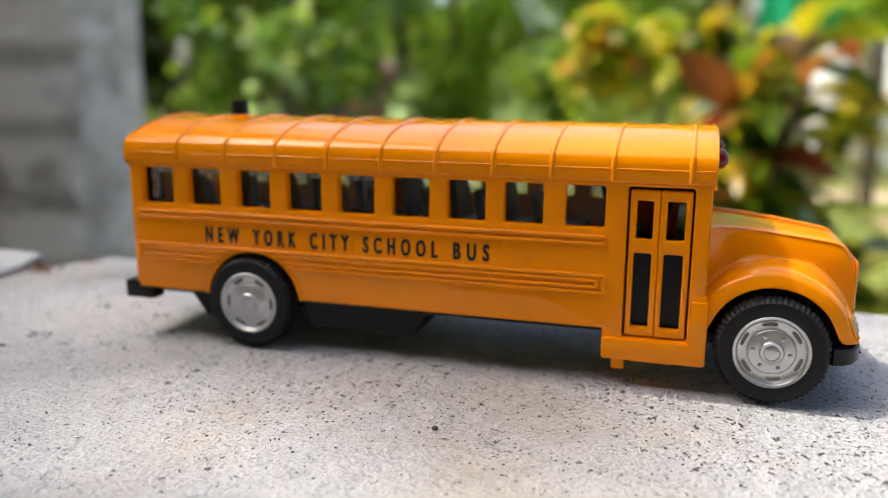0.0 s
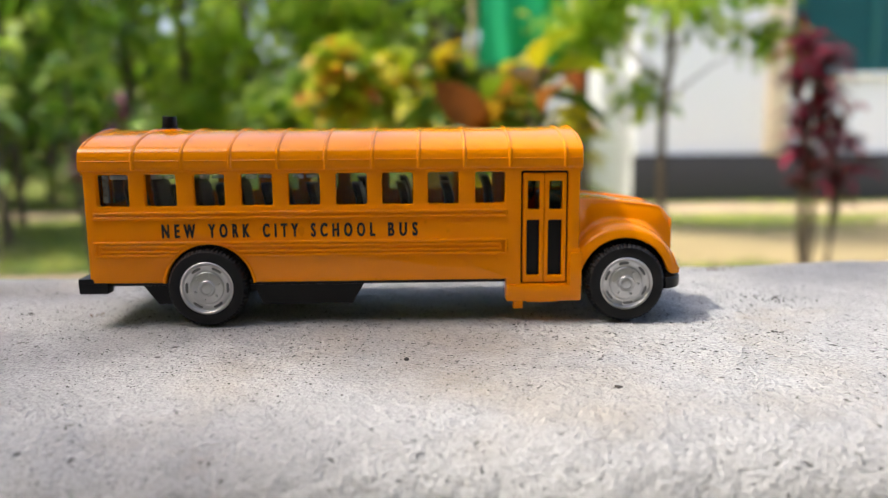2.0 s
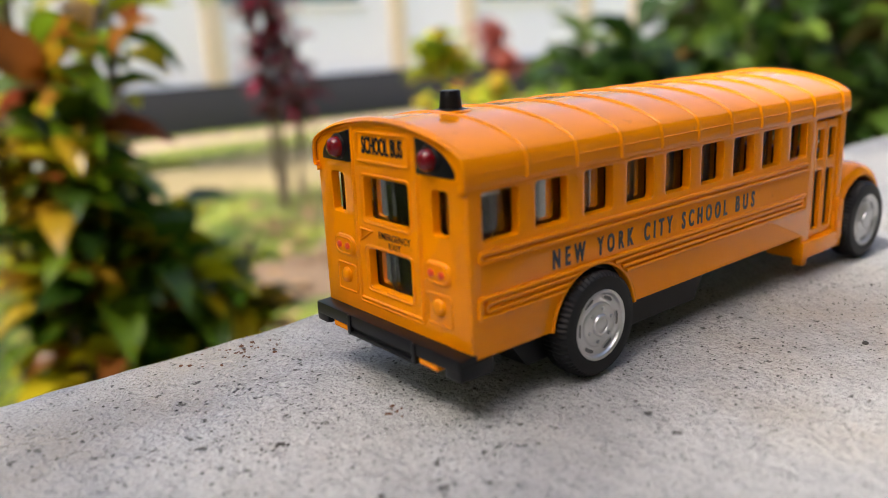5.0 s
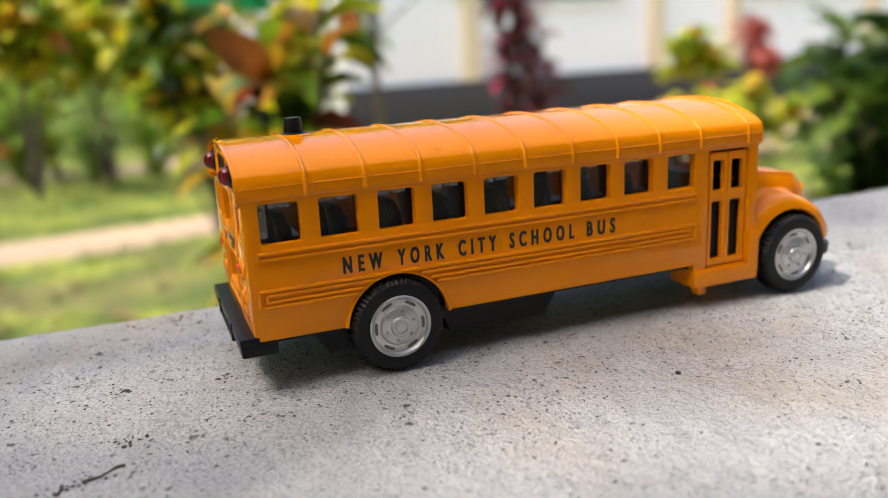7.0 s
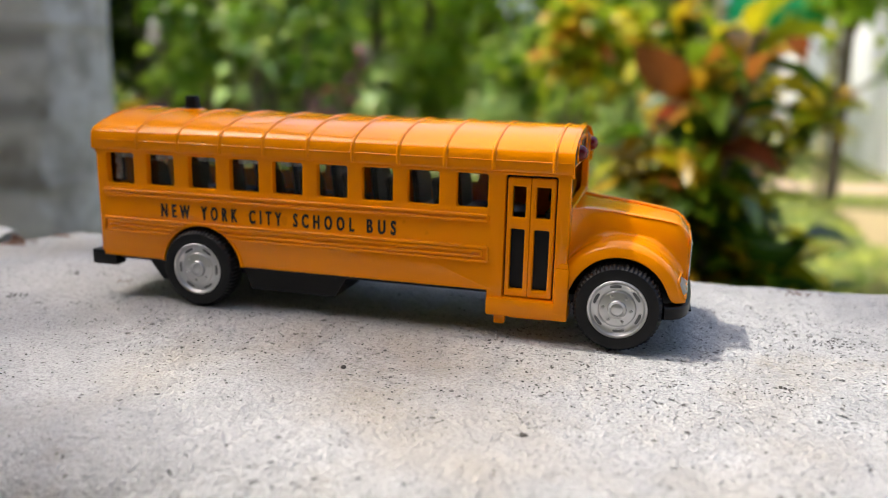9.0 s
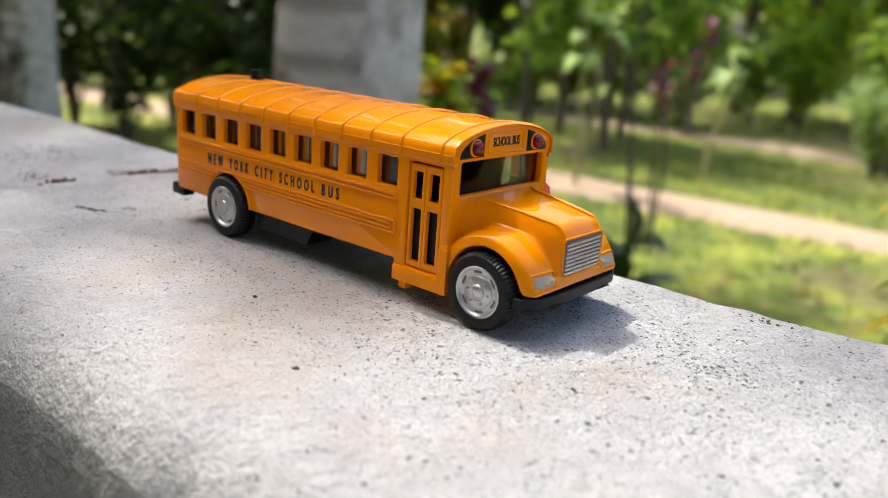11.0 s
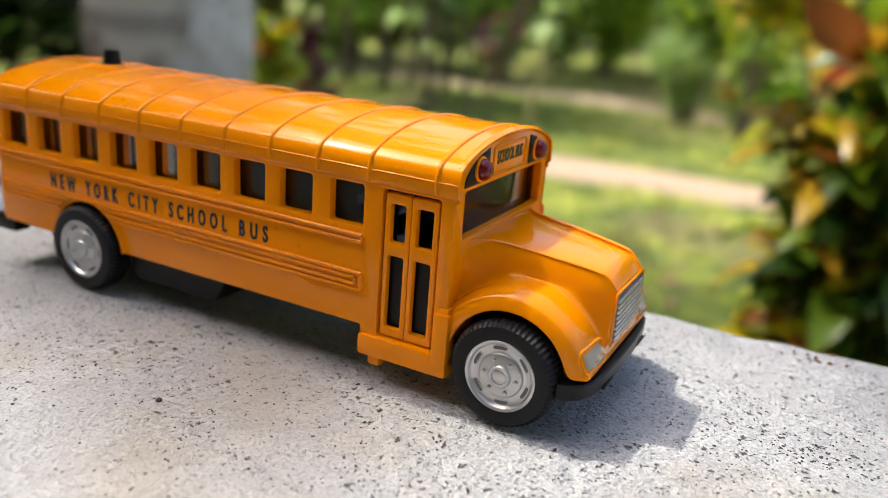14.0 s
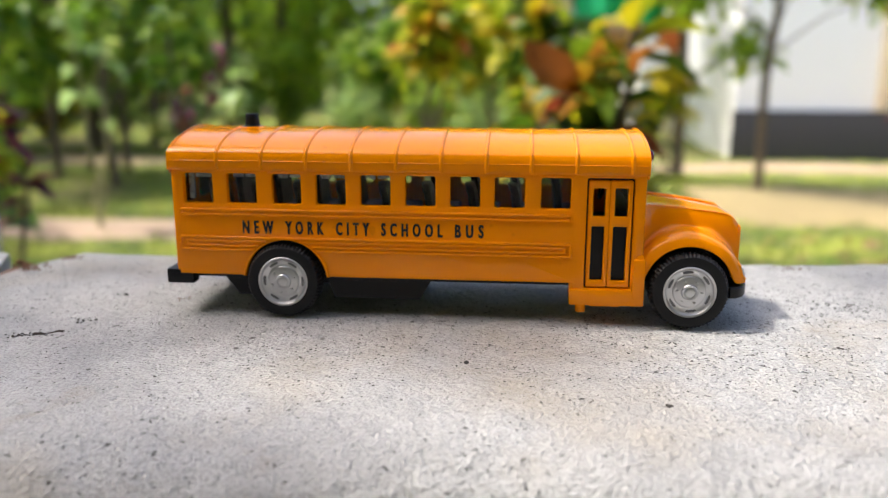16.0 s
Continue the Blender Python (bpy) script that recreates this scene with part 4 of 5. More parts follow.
TYRE, RIM, SLOTS, NUTS = wheel()
for x, s, turn, y in ((-4.56, -1, 12, -1.985), (4.56, -1, -25, -1.985), (-4.56, 1, 40, 1.985), (4.56, 1, 70, 1.985)):
    tyre = child("wheel", TYRE, bus, "black rubber tyre with a silver rim")
    tyre.location = Vector((x, y, 0.872)) * CM
    tyre.rotation_euler = (0, radians(turn), 0 if s < 0 else math.pi)
    rim = child("rim", RIM, tyre, "silver wheel rim")
    for a, b in SLOTS:
        child("slot", a, tyre)
        child("slot_lip", b, tyre)
    for nmesh in NUTS:
        child("wheel_nut", nmesh, tyre)


# seats and the driver's place
def seat_mesh():
    s = Shape()
    back = []
    for i, (x, z, w) in enumerate(((0.0, 1.5, 0.56), (-0.05, 2.3, 0.56), (-0.10, 2.8, 0.55), (-0.145, 2.93, 0.50), (-0.18, 3.03, 0.36), (-0.19, 3.05, 0.18))):
        for y, dx in ((-w, 0.02), (-w * 0.9, -0.04), (0, -0.09), (w * 0.9, -0.04), (w, 0.02), (w * 0.9, 0.12), (0, 0.14), (-w * 0.9, 0.12)):
            back.append((x + dx, y, z))
    s.put(back, [(i * 8 + j, i * 8 + (j + 1) % 8, i * 8 + 8 + (j + 1) % 8, i * 8 + 8 + j) for i in range(5) for j in range(8)] + [tuple(range(40, 48))])
    s.box(0.05, 0.52, -0.56, 0.56, 1.9, 2.25, 0.08)
    return s.mesh("seat", BLACK, 50)


SEAT = seat_mesh()
seats = []
for i in range(9):
    for y in (-0.88, 0.88):
        if i == 8 and y < 0:
            continue
        seat = child("seat", SEAT, bus, "black plastic bus seat")
        seat.location = Vector((-6.25 + i * 1.005, y, 0)) * CM
        seats.append(seat)
fl = Shape().box(-6.75, 3.35, -1.6, 1.6, 1.04, 1.96, 0.02).box(3.0, 3.38, -1.6, 1.6, 1.9, 2.6, 0.08)
child("cabin_floor", fl.mesh("cabin_floor", BLACK, 40), bus, "black plastic cabin floor and dashboard")
sw = Shape()
ring = [(2.85 + 0.12 * math.sin(a) * 0.5, 0.88 + 0.28 * math.cos(a), 2.72 + 0.26 * math.sin(a)) for a in (2 * math.pi * i / 20 for i in range(20))]
sw.sweep(ring, [(-0.03, -0.03), (0.03, -0.03), (0.03, 0.03), (-0.03, 0.03)], up=(1, 0, 0.2), closed=True)
child("steering_wheel", sw.mesh("steering_wheel", BLACK, 50), bus, "black steering wheel")

# the stop sign folded out on the left side
oct_ = [(0.27 * math.cos(radians(22.5 + 45 * i)), 0.27 * math.sin(radians(22.5 + 45 * i))) for i in range(8)]
ss = Shape().slab([oct_], 0, 0.09, lambda u, v, d: (3.24 + u * 0.60 + d * 0.80, 2.08 + u * 0.80 - d * 0.60, 2.36 + v), 0.03)
sign = child("stop_sign", ss.mesh("stop_sign", STOPRED, 40), bus, "orange-red octagonal stop sign")
hb = Shape().box(3.0, 3.22, 1.84, 2.02, 2.28, 2.44, 0.03)
child("sign_hinge", hb.mesh("sign_hinge", STOPRED, 40), sign)


# ---- the garden; lengths here are in metres ----
GROUND = -0.88


def fall(y):
    """How far the lawn falls away towards the house."""
    q = max(0.0, min(1.0, (y - 5.2) / 5.4))
    return -0.37 * q * q * (3 - 2 * q)


def ground_sheet():
    sh = Shape()
    xs = [-400, -120, -45, *[-20 + i for i in range(41)], 45, 120, 400]
    ys = [-400, -100, -30, -8, -3, *[0.0 + 0.7 * i for i in range(26)], 30, 60, 120, 400]
    for x in xs:
        for y in ys:
            sh.v.append((x, y, GROUND + fall(y) + (0.05 * noise.noise(Vector((x * 0.5, y * 0.5, 0))) if abs(x) < 25 and 0.3 < y < 20 else 0)))
    k = len(ys)
    sh.f = [(i * k + j, i * k + j + 1, (i + 1) * k + j + 1, (i + 1) * k + j) for i in range(len(xs) - 1) for j in range(k - 1)]
    return tagged(new("ground", sh.mesh("ground", LAWN, 80, 1)), "patchy green and yellow lawn with bare earth", "lawn", kind="structure")


ground_sheet()


def dirt_path(name, line, width, seed, material=DIRT, label="pale trodden dirt path across the lawn", taper=0.0):
    """A strip of trodden earth with ragged edges, a little above the lawn."""
    rnd = random.Random(seed)
    sh = Shape()
    pts = [Vector(p) for p in line]
    fine = []
    for a, b in zip(pts, pts[1:]):
        n = max(2, int((b - a).length / 0.25))
        fine += [a.lerp(b, i / n) for i in range(n)]
    for i, p in enumerate(fine):
        w = width * (1 - taper * (1 - math.sin(math.pi * (i + 0.5) / len(fine)))) * (1 + 0.3 * noise.noise(Vector((p.x * 2.1, seed, 0))))
        for k in range(5):
            s = (k / 4 - 0.5) * w * (1 + (rnd.uniform(-0.25, 0.25) if k in (0, 4) else 0))
            y = p.y + s
            z = GROUND + fall(y) + 0.05 * noise.noise(Vector((p.x * 0.5, y * 0.5, 0))) + (0.034 if 0 < k < 4 else -0.012)
            sh.v.append((p.x, y, z))
    sh.f = [(i * 5 + j, i * 5 + j + 1, i * 5 + j + 6, i * 5 + j + 5) for i in range(len(fine) - 1) for j in range(4)]
    return tagged(new(name, sh.mesh(name, material, 80, 1)), label, "path", kind="structure")


dirt_path("path_1", [(-9, 3.3), (-3, 4.0), (-1.5, 4.15), (0.2, 4.35), (0.9, 4.45)], 0.54, 1)
dirt_path("path_2", [(-14, 9.6), (-4, 10.2), (1, 9.6), (3, 10.2)], 1.1, 2)
dirt_path("path_3", [(0.9, 2.7), (1.6, 2.6), (2.6, 2.9), (3.6, 3.4)], 1.3, 3, LITTER, "bare brown earth with leaf litter", 0.8)
dirt_path("path_4", [(1.2, 5.4), (3.0, 5.6), (6, 6.3), (9, 7.0), (12, 7.6)], 3.9, 5, DRY, "dry tan grass before the house", 0.6)



dirt_path("path_5", [(2.4, 10.2), (5, 10.0), (8, 10.1), (12, 9.8), (16, 9.9)], 1.0, 8, DIRT, "pale bare earth along the foot of the house")


# leaves: every leaf is a folded blade with a rounded outline; far and tiny ones have four triangles
def leaf_mesh(name, places, directions, sizes, material, width=0.42, fold=0.25, droop=0.3, seed=0, plain_blade=False):
    rng = np.random.default_rng(seed)
    n = len(places)
    p, d = np.asarray(places, float), np.asarray(directions, float)
    d /= np.linalg.norm(d, axis=1, keepdims=True) + 1e-9
    s = np.asarray(sizes, float)[:, None]
    up = np.tile([0.0, 0.0, 1.0], (n, 1)) + rng.normal(0, 0.35, (n, 3))
    side = np.cross(d, up)
    side /= np.linalg.norm(side, axis=1, keepdims=True) + 1e-9
    nrm = np.cross(side, d)
    # stations along the blade: how far, and how wide there
    cuts = ((0.5, 1.0),) if plain_blade else ((0.22, 0.74), (0.48, 1.0), (0.76, 0.68))
    down = np.array([0, 0, 1]) * s * droop * 0.5
    rows = [p]
    for t, w in cuts:
        c = p + d * s * t * (1 - 0.1 * droop * t) + nrm * s * 0.09 * math.sin(math.pi * t) - down * t * t
        rows += [c + side * s * width * 0.5 * w + nrm * s * width * fold * w, c, c - side * s * width * 0.5 * w + nrm * s * width * fold * w]
    rows.append(p + d * s * (1 - 0.1 * droop) - down)
    k = len(rows)
    v = np.stack(rows, 1).reshape(-1, 3)
    tris = [[0, 1, 2], [0, 2, 3]]
    for i in range(len(cuts) - 1):
        q = 1 + 3 * i
        tris += [[q, q + 3, q + 1], [q + 1, q + 3, q + 4], [q + 1, q + 4, q + 2], [q + 2, q + 4, q + 5]]
    tris += [[k - 4, k - 1, k - 3], [k - 3, k - 1, k - 2]]
    base = np.arange(n)[:, None] * k
    f = np.concatenate([base + q for q in tris], 1).reshape(-1, 3)
    me = bpy.data.meshes.new(name)
    me.vertices.add(len(v))
    me.vertices.foreach_set("co", v.astype(np.float32).ravel())
    me.loops.add(len(f) * 3)
    me.loops.foreach_set("vertex_index", f.astype(np.int32).ravel())
    me.polygons.add(len(f))
    me.polygons.foreach_set("loop_start", (np.arange(len(f)) * 3).astype(np.int32))
    me.materials.append(material)
    me.update(calc_edges=True)
    return me


def limb(points, radii, n=8):
    """A tapered branch through points."""
    s = Shape()
    pts = [Vector(p) for p in points]
    for i, (p, r) in enumerate(zip(pts, radii)):
        t = (pts[min(i + 1, len(pts) - 1)] - pts[max(i - 1, 0)]).normalized()
        u = t.cross(Vector((0.3, 1, 0.1))).normalized()
        w = t.cross(u)
        s.v += [tuple(p + (u * math.cos(2 * math.pi * j / n) + w * math.sin(2 * math.pi * j / n)) * r) for j in range(n)]
    for i in range(len(pts) - 1):
        for j in range(n):
            s.f.append((i * n + j, i * n + (j + 1) % n, (i + 1) * n + (j + 1) % n, (i + 1) * n + j))
    s.f += [tuple(range(n)), tuple((len(pts) - 1) * n + j for j in range(n))]
    return s


def shrub(name, x, y, height, spread, leaves, size, material, label, seed, stems=5, stem_mat=None, width=0.42, droop=0.35, low=0.25, base=GROUND, lift=0.0):
    """A bush of whorled shoots: stems from the ground, each with whorls of leaves up its length."""
    rnd, rng = random.Random(seed), np.random.default_rng(seed)
    root = tagged(new(name), label, "plant")
    root.location = (x, y, base + fall(y))
    tips = []
    for i in range(stems):
        a, lean = rnd.uniform(0, 2 * math.pi), spread * math.sqrt(rnd.uniform(0.02, 1))
        h = height * rnd.uniform(0.72, 1.0) * (1 - 0.25 * (lean / max(spread, 1e-3)) ** 2)
        pts = [(0.02 * math.cos(a), 0.02 * math.sin(a), 0)]
        for k in range(1, 6):
            q = k / 5
            pts.append((lean * q ** 1.4 * math.cos(a) + rnd.gauss(0, 0.02 * height), lean * q ** 1.4 * math.sin(a) + rnd.gauss(0, 0.02 * height), h * q))
        s = limb(pts, [0.0065 * height * (1 - 0.14 * k) + 0.002 for k in range(6)], 6)
        child("stem", s.mesh("stem", stem_mat or TWIG, 60, 1), root)
        tips.append(pts)
    P, D, S = [], [], []
    for i in range(leaves):
        pts = tips[i % stems]
        q = low + (1 - low) * rnd.random() ** 0.7
        k = min(4, int(q * 5))
        f = q * 5 - k
        p = Vector(pts[k]).lerp(Vector(pts[k + 1]), f)
        a, el = rnd.uniform(0, 2 * math.pi), lift + rnd.uniform(-0.35, 0.9) * (0.6 + 0.5 * q)
        P.append(p)
        D.append((math.cos(a) * math.cos(el), math.sin(a) * math.cos(el), math.sin(el)))
        S.append(size * rnd.uniform(0.6, 1.15))
    child("foliage", leaf_mesh("foliage", P, D, S, material, width, 0.25, droop, seed), root)
    return root


def tree(name, x, y, height, trunk_r, crown, clumps, leaves, size, material, label, seed, crown_z=0.55, bark=None, boughs=()):
    """A tapered trunk with limbs, and a crown of many small leaves in uneven clumps; boughs: outer sprays of leaves (x,
    y, z, radius, leaves), set to block the sun.
    """
    rnd = random.Random(seed)
    root = tagged(new(name), label, "tree")
    root.location = (x, y, GROUND + fall(y))
    wood = limb([(0, 0, -0.05), (rnd.gauss(0, 0.03), rnd.gauss(0, 0.03), height * 0.3), (rnd.gauss(0, 0.08), rnd.gauss(0, 0.08), height * 0.6), (rnd.gauss(0, 0.15), rnd.gauss(0, 0.15), height * 0.95)], [trunk_r * 1.15, trunk_r, trunk_r * 0.8, trunk_r * 0.3], 12)
    P, D, S = [], [], []
    for c in range(clumps):
        a, r = rnd.uniform(0, 2 * math.pi), crown * math.sqrt(rnd.random())
        z = height * (crown_z + (1 - crown_z) * rnd.random())
        at = Vector((r * math.cos(a), r * math.sin(a), z))
        b = limb([(0, 0, z * 0.72), (at.x * 0.5, at.y * 0.5, z * 0.9), at], [trunk_r * 0.3, trunk_r * 0.18, trunk_r * 0.06], 5)
        wood.put(b.v, b.f)
        rad = crown * rnd.uniform(0.22, 0.42)
        for i in range(leaves // clumps):
            o = Vector((rnd.gauss(0, 1), rnd.gauss(0, 1), rnd.gauss(0, 0.7))) * rad * 0.55
            P.append(at + o)
            D.append((rnd.gauss(0, 1), rnd.gauss(0, 1), rnd.gauss(-0.2, 0.6)))
            S.append(size * rnd.uniform(0.6, 1.3))
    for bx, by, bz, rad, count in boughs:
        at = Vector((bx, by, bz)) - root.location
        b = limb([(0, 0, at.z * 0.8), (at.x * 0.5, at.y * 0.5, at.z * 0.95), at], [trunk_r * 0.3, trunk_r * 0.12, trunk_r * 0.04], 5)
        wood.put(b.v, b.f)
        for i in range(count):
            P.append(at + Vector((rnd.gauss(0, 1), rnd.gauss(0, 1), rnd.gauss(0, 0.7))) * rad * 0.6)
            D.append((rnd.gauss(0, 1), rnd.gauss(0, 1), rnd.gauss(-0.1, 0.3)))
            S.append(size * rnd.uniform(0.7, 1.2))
    child("trunk", wood.mesh("trunk", bark or TWIG, 60, 1), root)
    child("crown", leaf_mesh("crown", P, D, S, material, 0.5, 0.2, 0.3, seed, leaves > 5000 or size > 0.3), root)
    return root


def palm_trunk(name, x, y, r, height, label, seed):
    s = Shape()
    rows = 60
    for i in range(rows + 1):
        z = GROUND - 0.05 + (height + 0.05) * i / rows
        q = r * (1.25 - 0.25 * min(1, (z - GROUND) / 0.5) + (0.02 if i % 3 == 0 else 0))
        for j in range(28):
            a = 2 * math.pi * j / 28
            d = q * (1 + 0.03 * noise.noise(Vector((math.cos(a) * 2, math.sin(a) * 2, z * 4 + seed))))
            s.v.append((x + d * math.cos(a) + 0.02 * (z - GROUND), y + d * math.sin(a), z))
    for i in range(rows):
        for j in range(28):
            s.f.append((i * 28 + j, i * 28 + (j + 1) % 28, (i + 1) * 28 + (j + 1) % 28, (i + 1) * 28 + j))
    s.f += [tuple(range(28)), tuple(rows * 28 + j for j in range(28))]
    trunk = tagged(new(name, s.mesh(name, BARK, 60, 1)), label, "tree trunk")
    for i in range(int(height / 0.075)):
        z = GROUND + 0.06 + i * 0.075 + 0.012 * math.sin(i * 2.3)
        q = r * (1.25 - 0.25 * min(1, (z - GROUND) / 0.5))
        ring = Shape().lathe([(q * 0.97, z - 0.012), (q * 1.004, z - 0.006), (q * 1.013, z), (q * 1.0, z + 0.008), (q * 0.97, z + 0.012)], (x + 0.02 * (z - GROUND), y, 0), "z", 28, None, False)
        child("leaf_scar", ring.mesh("leaf_scar", BARK, 60, 1), trunk)
    return trunk


palm_trunk("palm_trunk", -0.66, 0.585, 0.092, 2.6, "grey ringed palm trunk with its lit side painted paler, behind the parapet", 1)
palm_trunk("palm_trunk", -4.2, 1.7, 0.13, 4.0, "grey palm trunk in the shade", 7)
palm_trunk("palm_trunk", -5.2, 4.6, 0.16, 5.0, "grey palm trunk among the garden plants", 11)

# the white building across the garden
BY = 11.1
UP, FOOT = 0.18, -1.32
WIN = [(5.0, 7.4), (9.95, 12.4), (14.6, 17.0)]


def building():
    house = tagged(new("white_building"), "white-washed house with teal shuttered windows and a black plinth", "house")
    house.location = (0, 0, 0)
    flat = lambda u, v, d: (u, BY - d, v)  # noqa: E731
    wall = Shape().slab([[(2.9, FOOT), (26, FOOT), (26, 3.4), (2.9, 3.4)], *[[(a, 0.34 + UP), (b, 0.34 + UP), (b, 1.75 + UP), (a, 1.75 + UP)] for a, b in WIN]], -0.25, 0.0, flat, 0)
    child("wall", wall.mesh("wall", WHITE, 30, 1), house)
    side = Shape().box(2.9, 3.15, BY + 0.25, BY + 7, FOOT, 3.4, 0.01)
    child("wall", side.mesh("wall", WHITE, 30, 1), house)
    pl = Shape().box(2.86, 26.04, BY - 0.10, BY + 0.0, FOOT - 0.05, -0.585, 0.015)
    child("plinth", pl.mesh("plinth", TAR, 30, 1), house, "black painted plinth")
    rf = Shape().box(2.8, 26.2, BY - 0.2, BY + 7.4, 3.4, 3.6, 0.02)
    child("roof", rf.mesh("roof", WHITE, 30, 1), house)
    for x in (4.82, 8.05, 9.6, 12.7, 14.3):
        p = Shape().box(x - 0.13, x + 0.13, BY - 0.14, BY - 0.001, -0.585, 3.4, 0.015)
        child("pilaster", p.mesh("pilaster", CREAM, 30, 1), house, "cream painted pilaster")
    for a, b in WIN:
        fr = Shape().slab([[(a, 0.34 + UP), (b, 0.34 + UP), (b, 1.75 + UP), (a, 1.75 + UP)], [(a + 0.07, 0.41 + UP), (b - 0.07, 0.41 + UP), (b - 0.07, 1.68 + UP), (a + 0.07, 1.68 + UP)]], -0.12, -0.03, flat, 0.01)
        w = child("window_frame", fr.mesh("window_frame", TEAL, 30, 1), house, "teal window frame")
        for m in ((a + b) / 2,):
            bar = Shape().box(m - 0.04, m + 0.04, BY + 0.03, BY + 0.1, 0.40 + UP, 1.69 + UP, 0.01)
            child("mullion", bar.mesh("mullion", TEAL, 30, 1), w)
        for i in range(14):
            z = 0.44 + UP + i * 0.089
            sl = Shape().put([(a + 0.07, BY + 0.05, z), (b - 0.07, BY + 0.05, z), (b - 0.07, BY + 0.10, z + 0.075), (a + 0.07, BY + 0.10, z + 0.075), (a + 0.07, BY + 0.06, z - 0.01), (b - 0.07, BY + 0.06, z - 0.01), (b - 0.07, BY + 0.11, z + 0.065), (a + 0.07, BY + 0.11, z + 0.065)], [(0, 1, 2, 3), (7, 6, 5, 4), (0, 4, 5, 1), (2, 6, 7, 3), (1, 5, 6, 2), (0, 3, 7, 4)])
            child("slat", sl.mesh("slat", TEAL, 30, 1), w)
        sill = Shape().box(a - 0.08, b + 0.08, BY - 0.08, BY + 0.05, 0.27 + UP, 0.335 + UP, 0.01)
        child("sill", sill.mesh("sill", WHITE, 30, 1), w)
        dk = Shape().box(a, b, BY + 0.16, BY + 0.2, 0.34 + UP, 1.75 + UP, 0)
        child("dark_room", dk.mesh("dark_room", TAR, 30, 1), w)
    return house


building()
shed = tagged(new("white_outbuilding"), "white outbuilding behind the garden shrubs", "house")
child("wall", Shape().box(2.2, 5.5, 15.0, 18.0, FOOT, 3.2, 0.02).mesh("wall", WHITE, 30, 1), shed)
child("roof", Shape().box(1.9, 5.8, 14.6, 18.4, 3.2, 3.4, 0.02).mesh("roof", TAR, 30, 1), shed)

# the green cloth hung in the garden
cl = Shape()
for i in range(25):
    for j in range(17):
        u, v = i / 24, j / 16
        x = 0.42 + 0.68 * u
        z = 0.29 + 0.05 * math.sin(5 * u) + 0.08 * u + (1.15 - 0.05 * u) * v
        cl.v.append((x, 6.3 + 0.05 * math.sin(14 * u + 2 * v) * (1.2 - v), z))
cl.f = [(i * 17 + j, i * 17 + j + 1, i * 17 + j + 18, i * 17 + j + 17) for i in range(24) for j in range(16)]
cloth = tagged(new("green_cloth", cl.mesh("green_cloth", GREEN_CLOTH, 60, 1)), "bright green cloth hanging on a line between posts", "cloth")
cloth.modifiers.new("thickness", "SOLIDIFY").thickness = 0.004
line = tagged(new("clothes_line"), "thin line on two bamboo posts", "clothes line")
for x in (0.36, 1.16):
    child("post", limb([(x, 6.32, GROUND - 0.12), (x + 0.01, 6.32, 0.4), (x, 6.32, 1.49)], [0.03, 0.028, 0.022]).mesh("post", PALE_STEM, 60, 1), line)
child("cord", limb([(0.36, 6.31, 1.455), (0.76, 6.31, 1.44), (1.16, 6.31, 1.455)], [0.006, 0.006, 0.006]).mesh("cord", TWIG, 60, 1), line)

# plants near the wall and in the beds
shrub("croton_bush", 0.095, 0.82, 1.08, 0.06, 960, 0.10, LEAF_CROTON, "croton bush with green, yellow and dark leaves behind the parapet", 21, 15, low=0.3, width=0.42)
shrub("croton_bush", 0.20, 0.82, 0.86, 0.06, 520, 0.10, LEAF_CROTON, "croton bush with green and yellow leaves", 22, 10, low=0.2, width=0.42)
shrub("dark_croton", 0.16, 0.78, 0.74, 0.07, 380, 0.09, LEAF_WINE, "dark croton with wine-red and green leaves", 122, 8, low=0.15, width=0.42)
shrub("croton_bush", 0.30, 3.55, 1.28, 0.44, 620, 0.19, LEAF_CROTON, "wide croton bush on bare stems in the lawn", 123, 12, low=0.55, width=0.36)
shrub("yellow_croton", -0.70, 6.1, 1.74, 0.34, 420, 0.24, LEAF_YELLOW, "yellow croton with red lower leaves", 23, 8, low=0.68)
shrub("yellow_croton", -0.22, 6.5, 1.80, 0.34, 380, 0.24, LEAF_YELLOW, "yellow croton among the garden shrubs", 24, 8, low=0.68)
shrub("green_croton", -1.3, 7.4, 1.50, 0.40, 260, 0.24, LEAF_GREEN, "green croton among the garden shrubs", 124, 8, low=0.65)
shrub("cordyline", 1.98, 3.95, 1.72, 0.09, 190, 0.25, LEAF_RED, "wine-red cordyline with long strap leaves", 25, 4, width=0.2, low=0.35, lift=0.5, droop=0.9)
shrub("cordyline", 2.18, 4.1, 1.28, 0.07, 70, 0.24, LEAF_RED, "dark red cordyline on a thin stem", 26, 3, width=0.2, low=0.4, lift=0.5, droop=0.9)
shrub("yellow_croton", 4.6, 5.7, 1.05, 0.22, 120, 0.26, LEAF_YELLOW, "yellow-green croton before the white house", 27, 4, low=0.72)
shrub("red_shrub", 5.15, 5.6, 0.98, 0.30, 130, 0.20, leaf_material("coral_leaf", [(0.0, (0.30, 0.06, 0.05)), (1.0, (0.7, 0.22, 0.16))]), "coral-red leaved shrub before a white house", 28, 5, low=0.7)
shrub("yellow_croton", 4.1, 4.3, 0.62, 0.40, 150, 0.20, LEAF_YELLOW, "low yellow-green croton on the lawn", 29, 7)
shrub("yellow_croton", 3.5, 4.3, 0.55, 0.35, 130, 0.18, LEAF_YELLOW, "low yellow-green croton on the lawn", 30, 7)
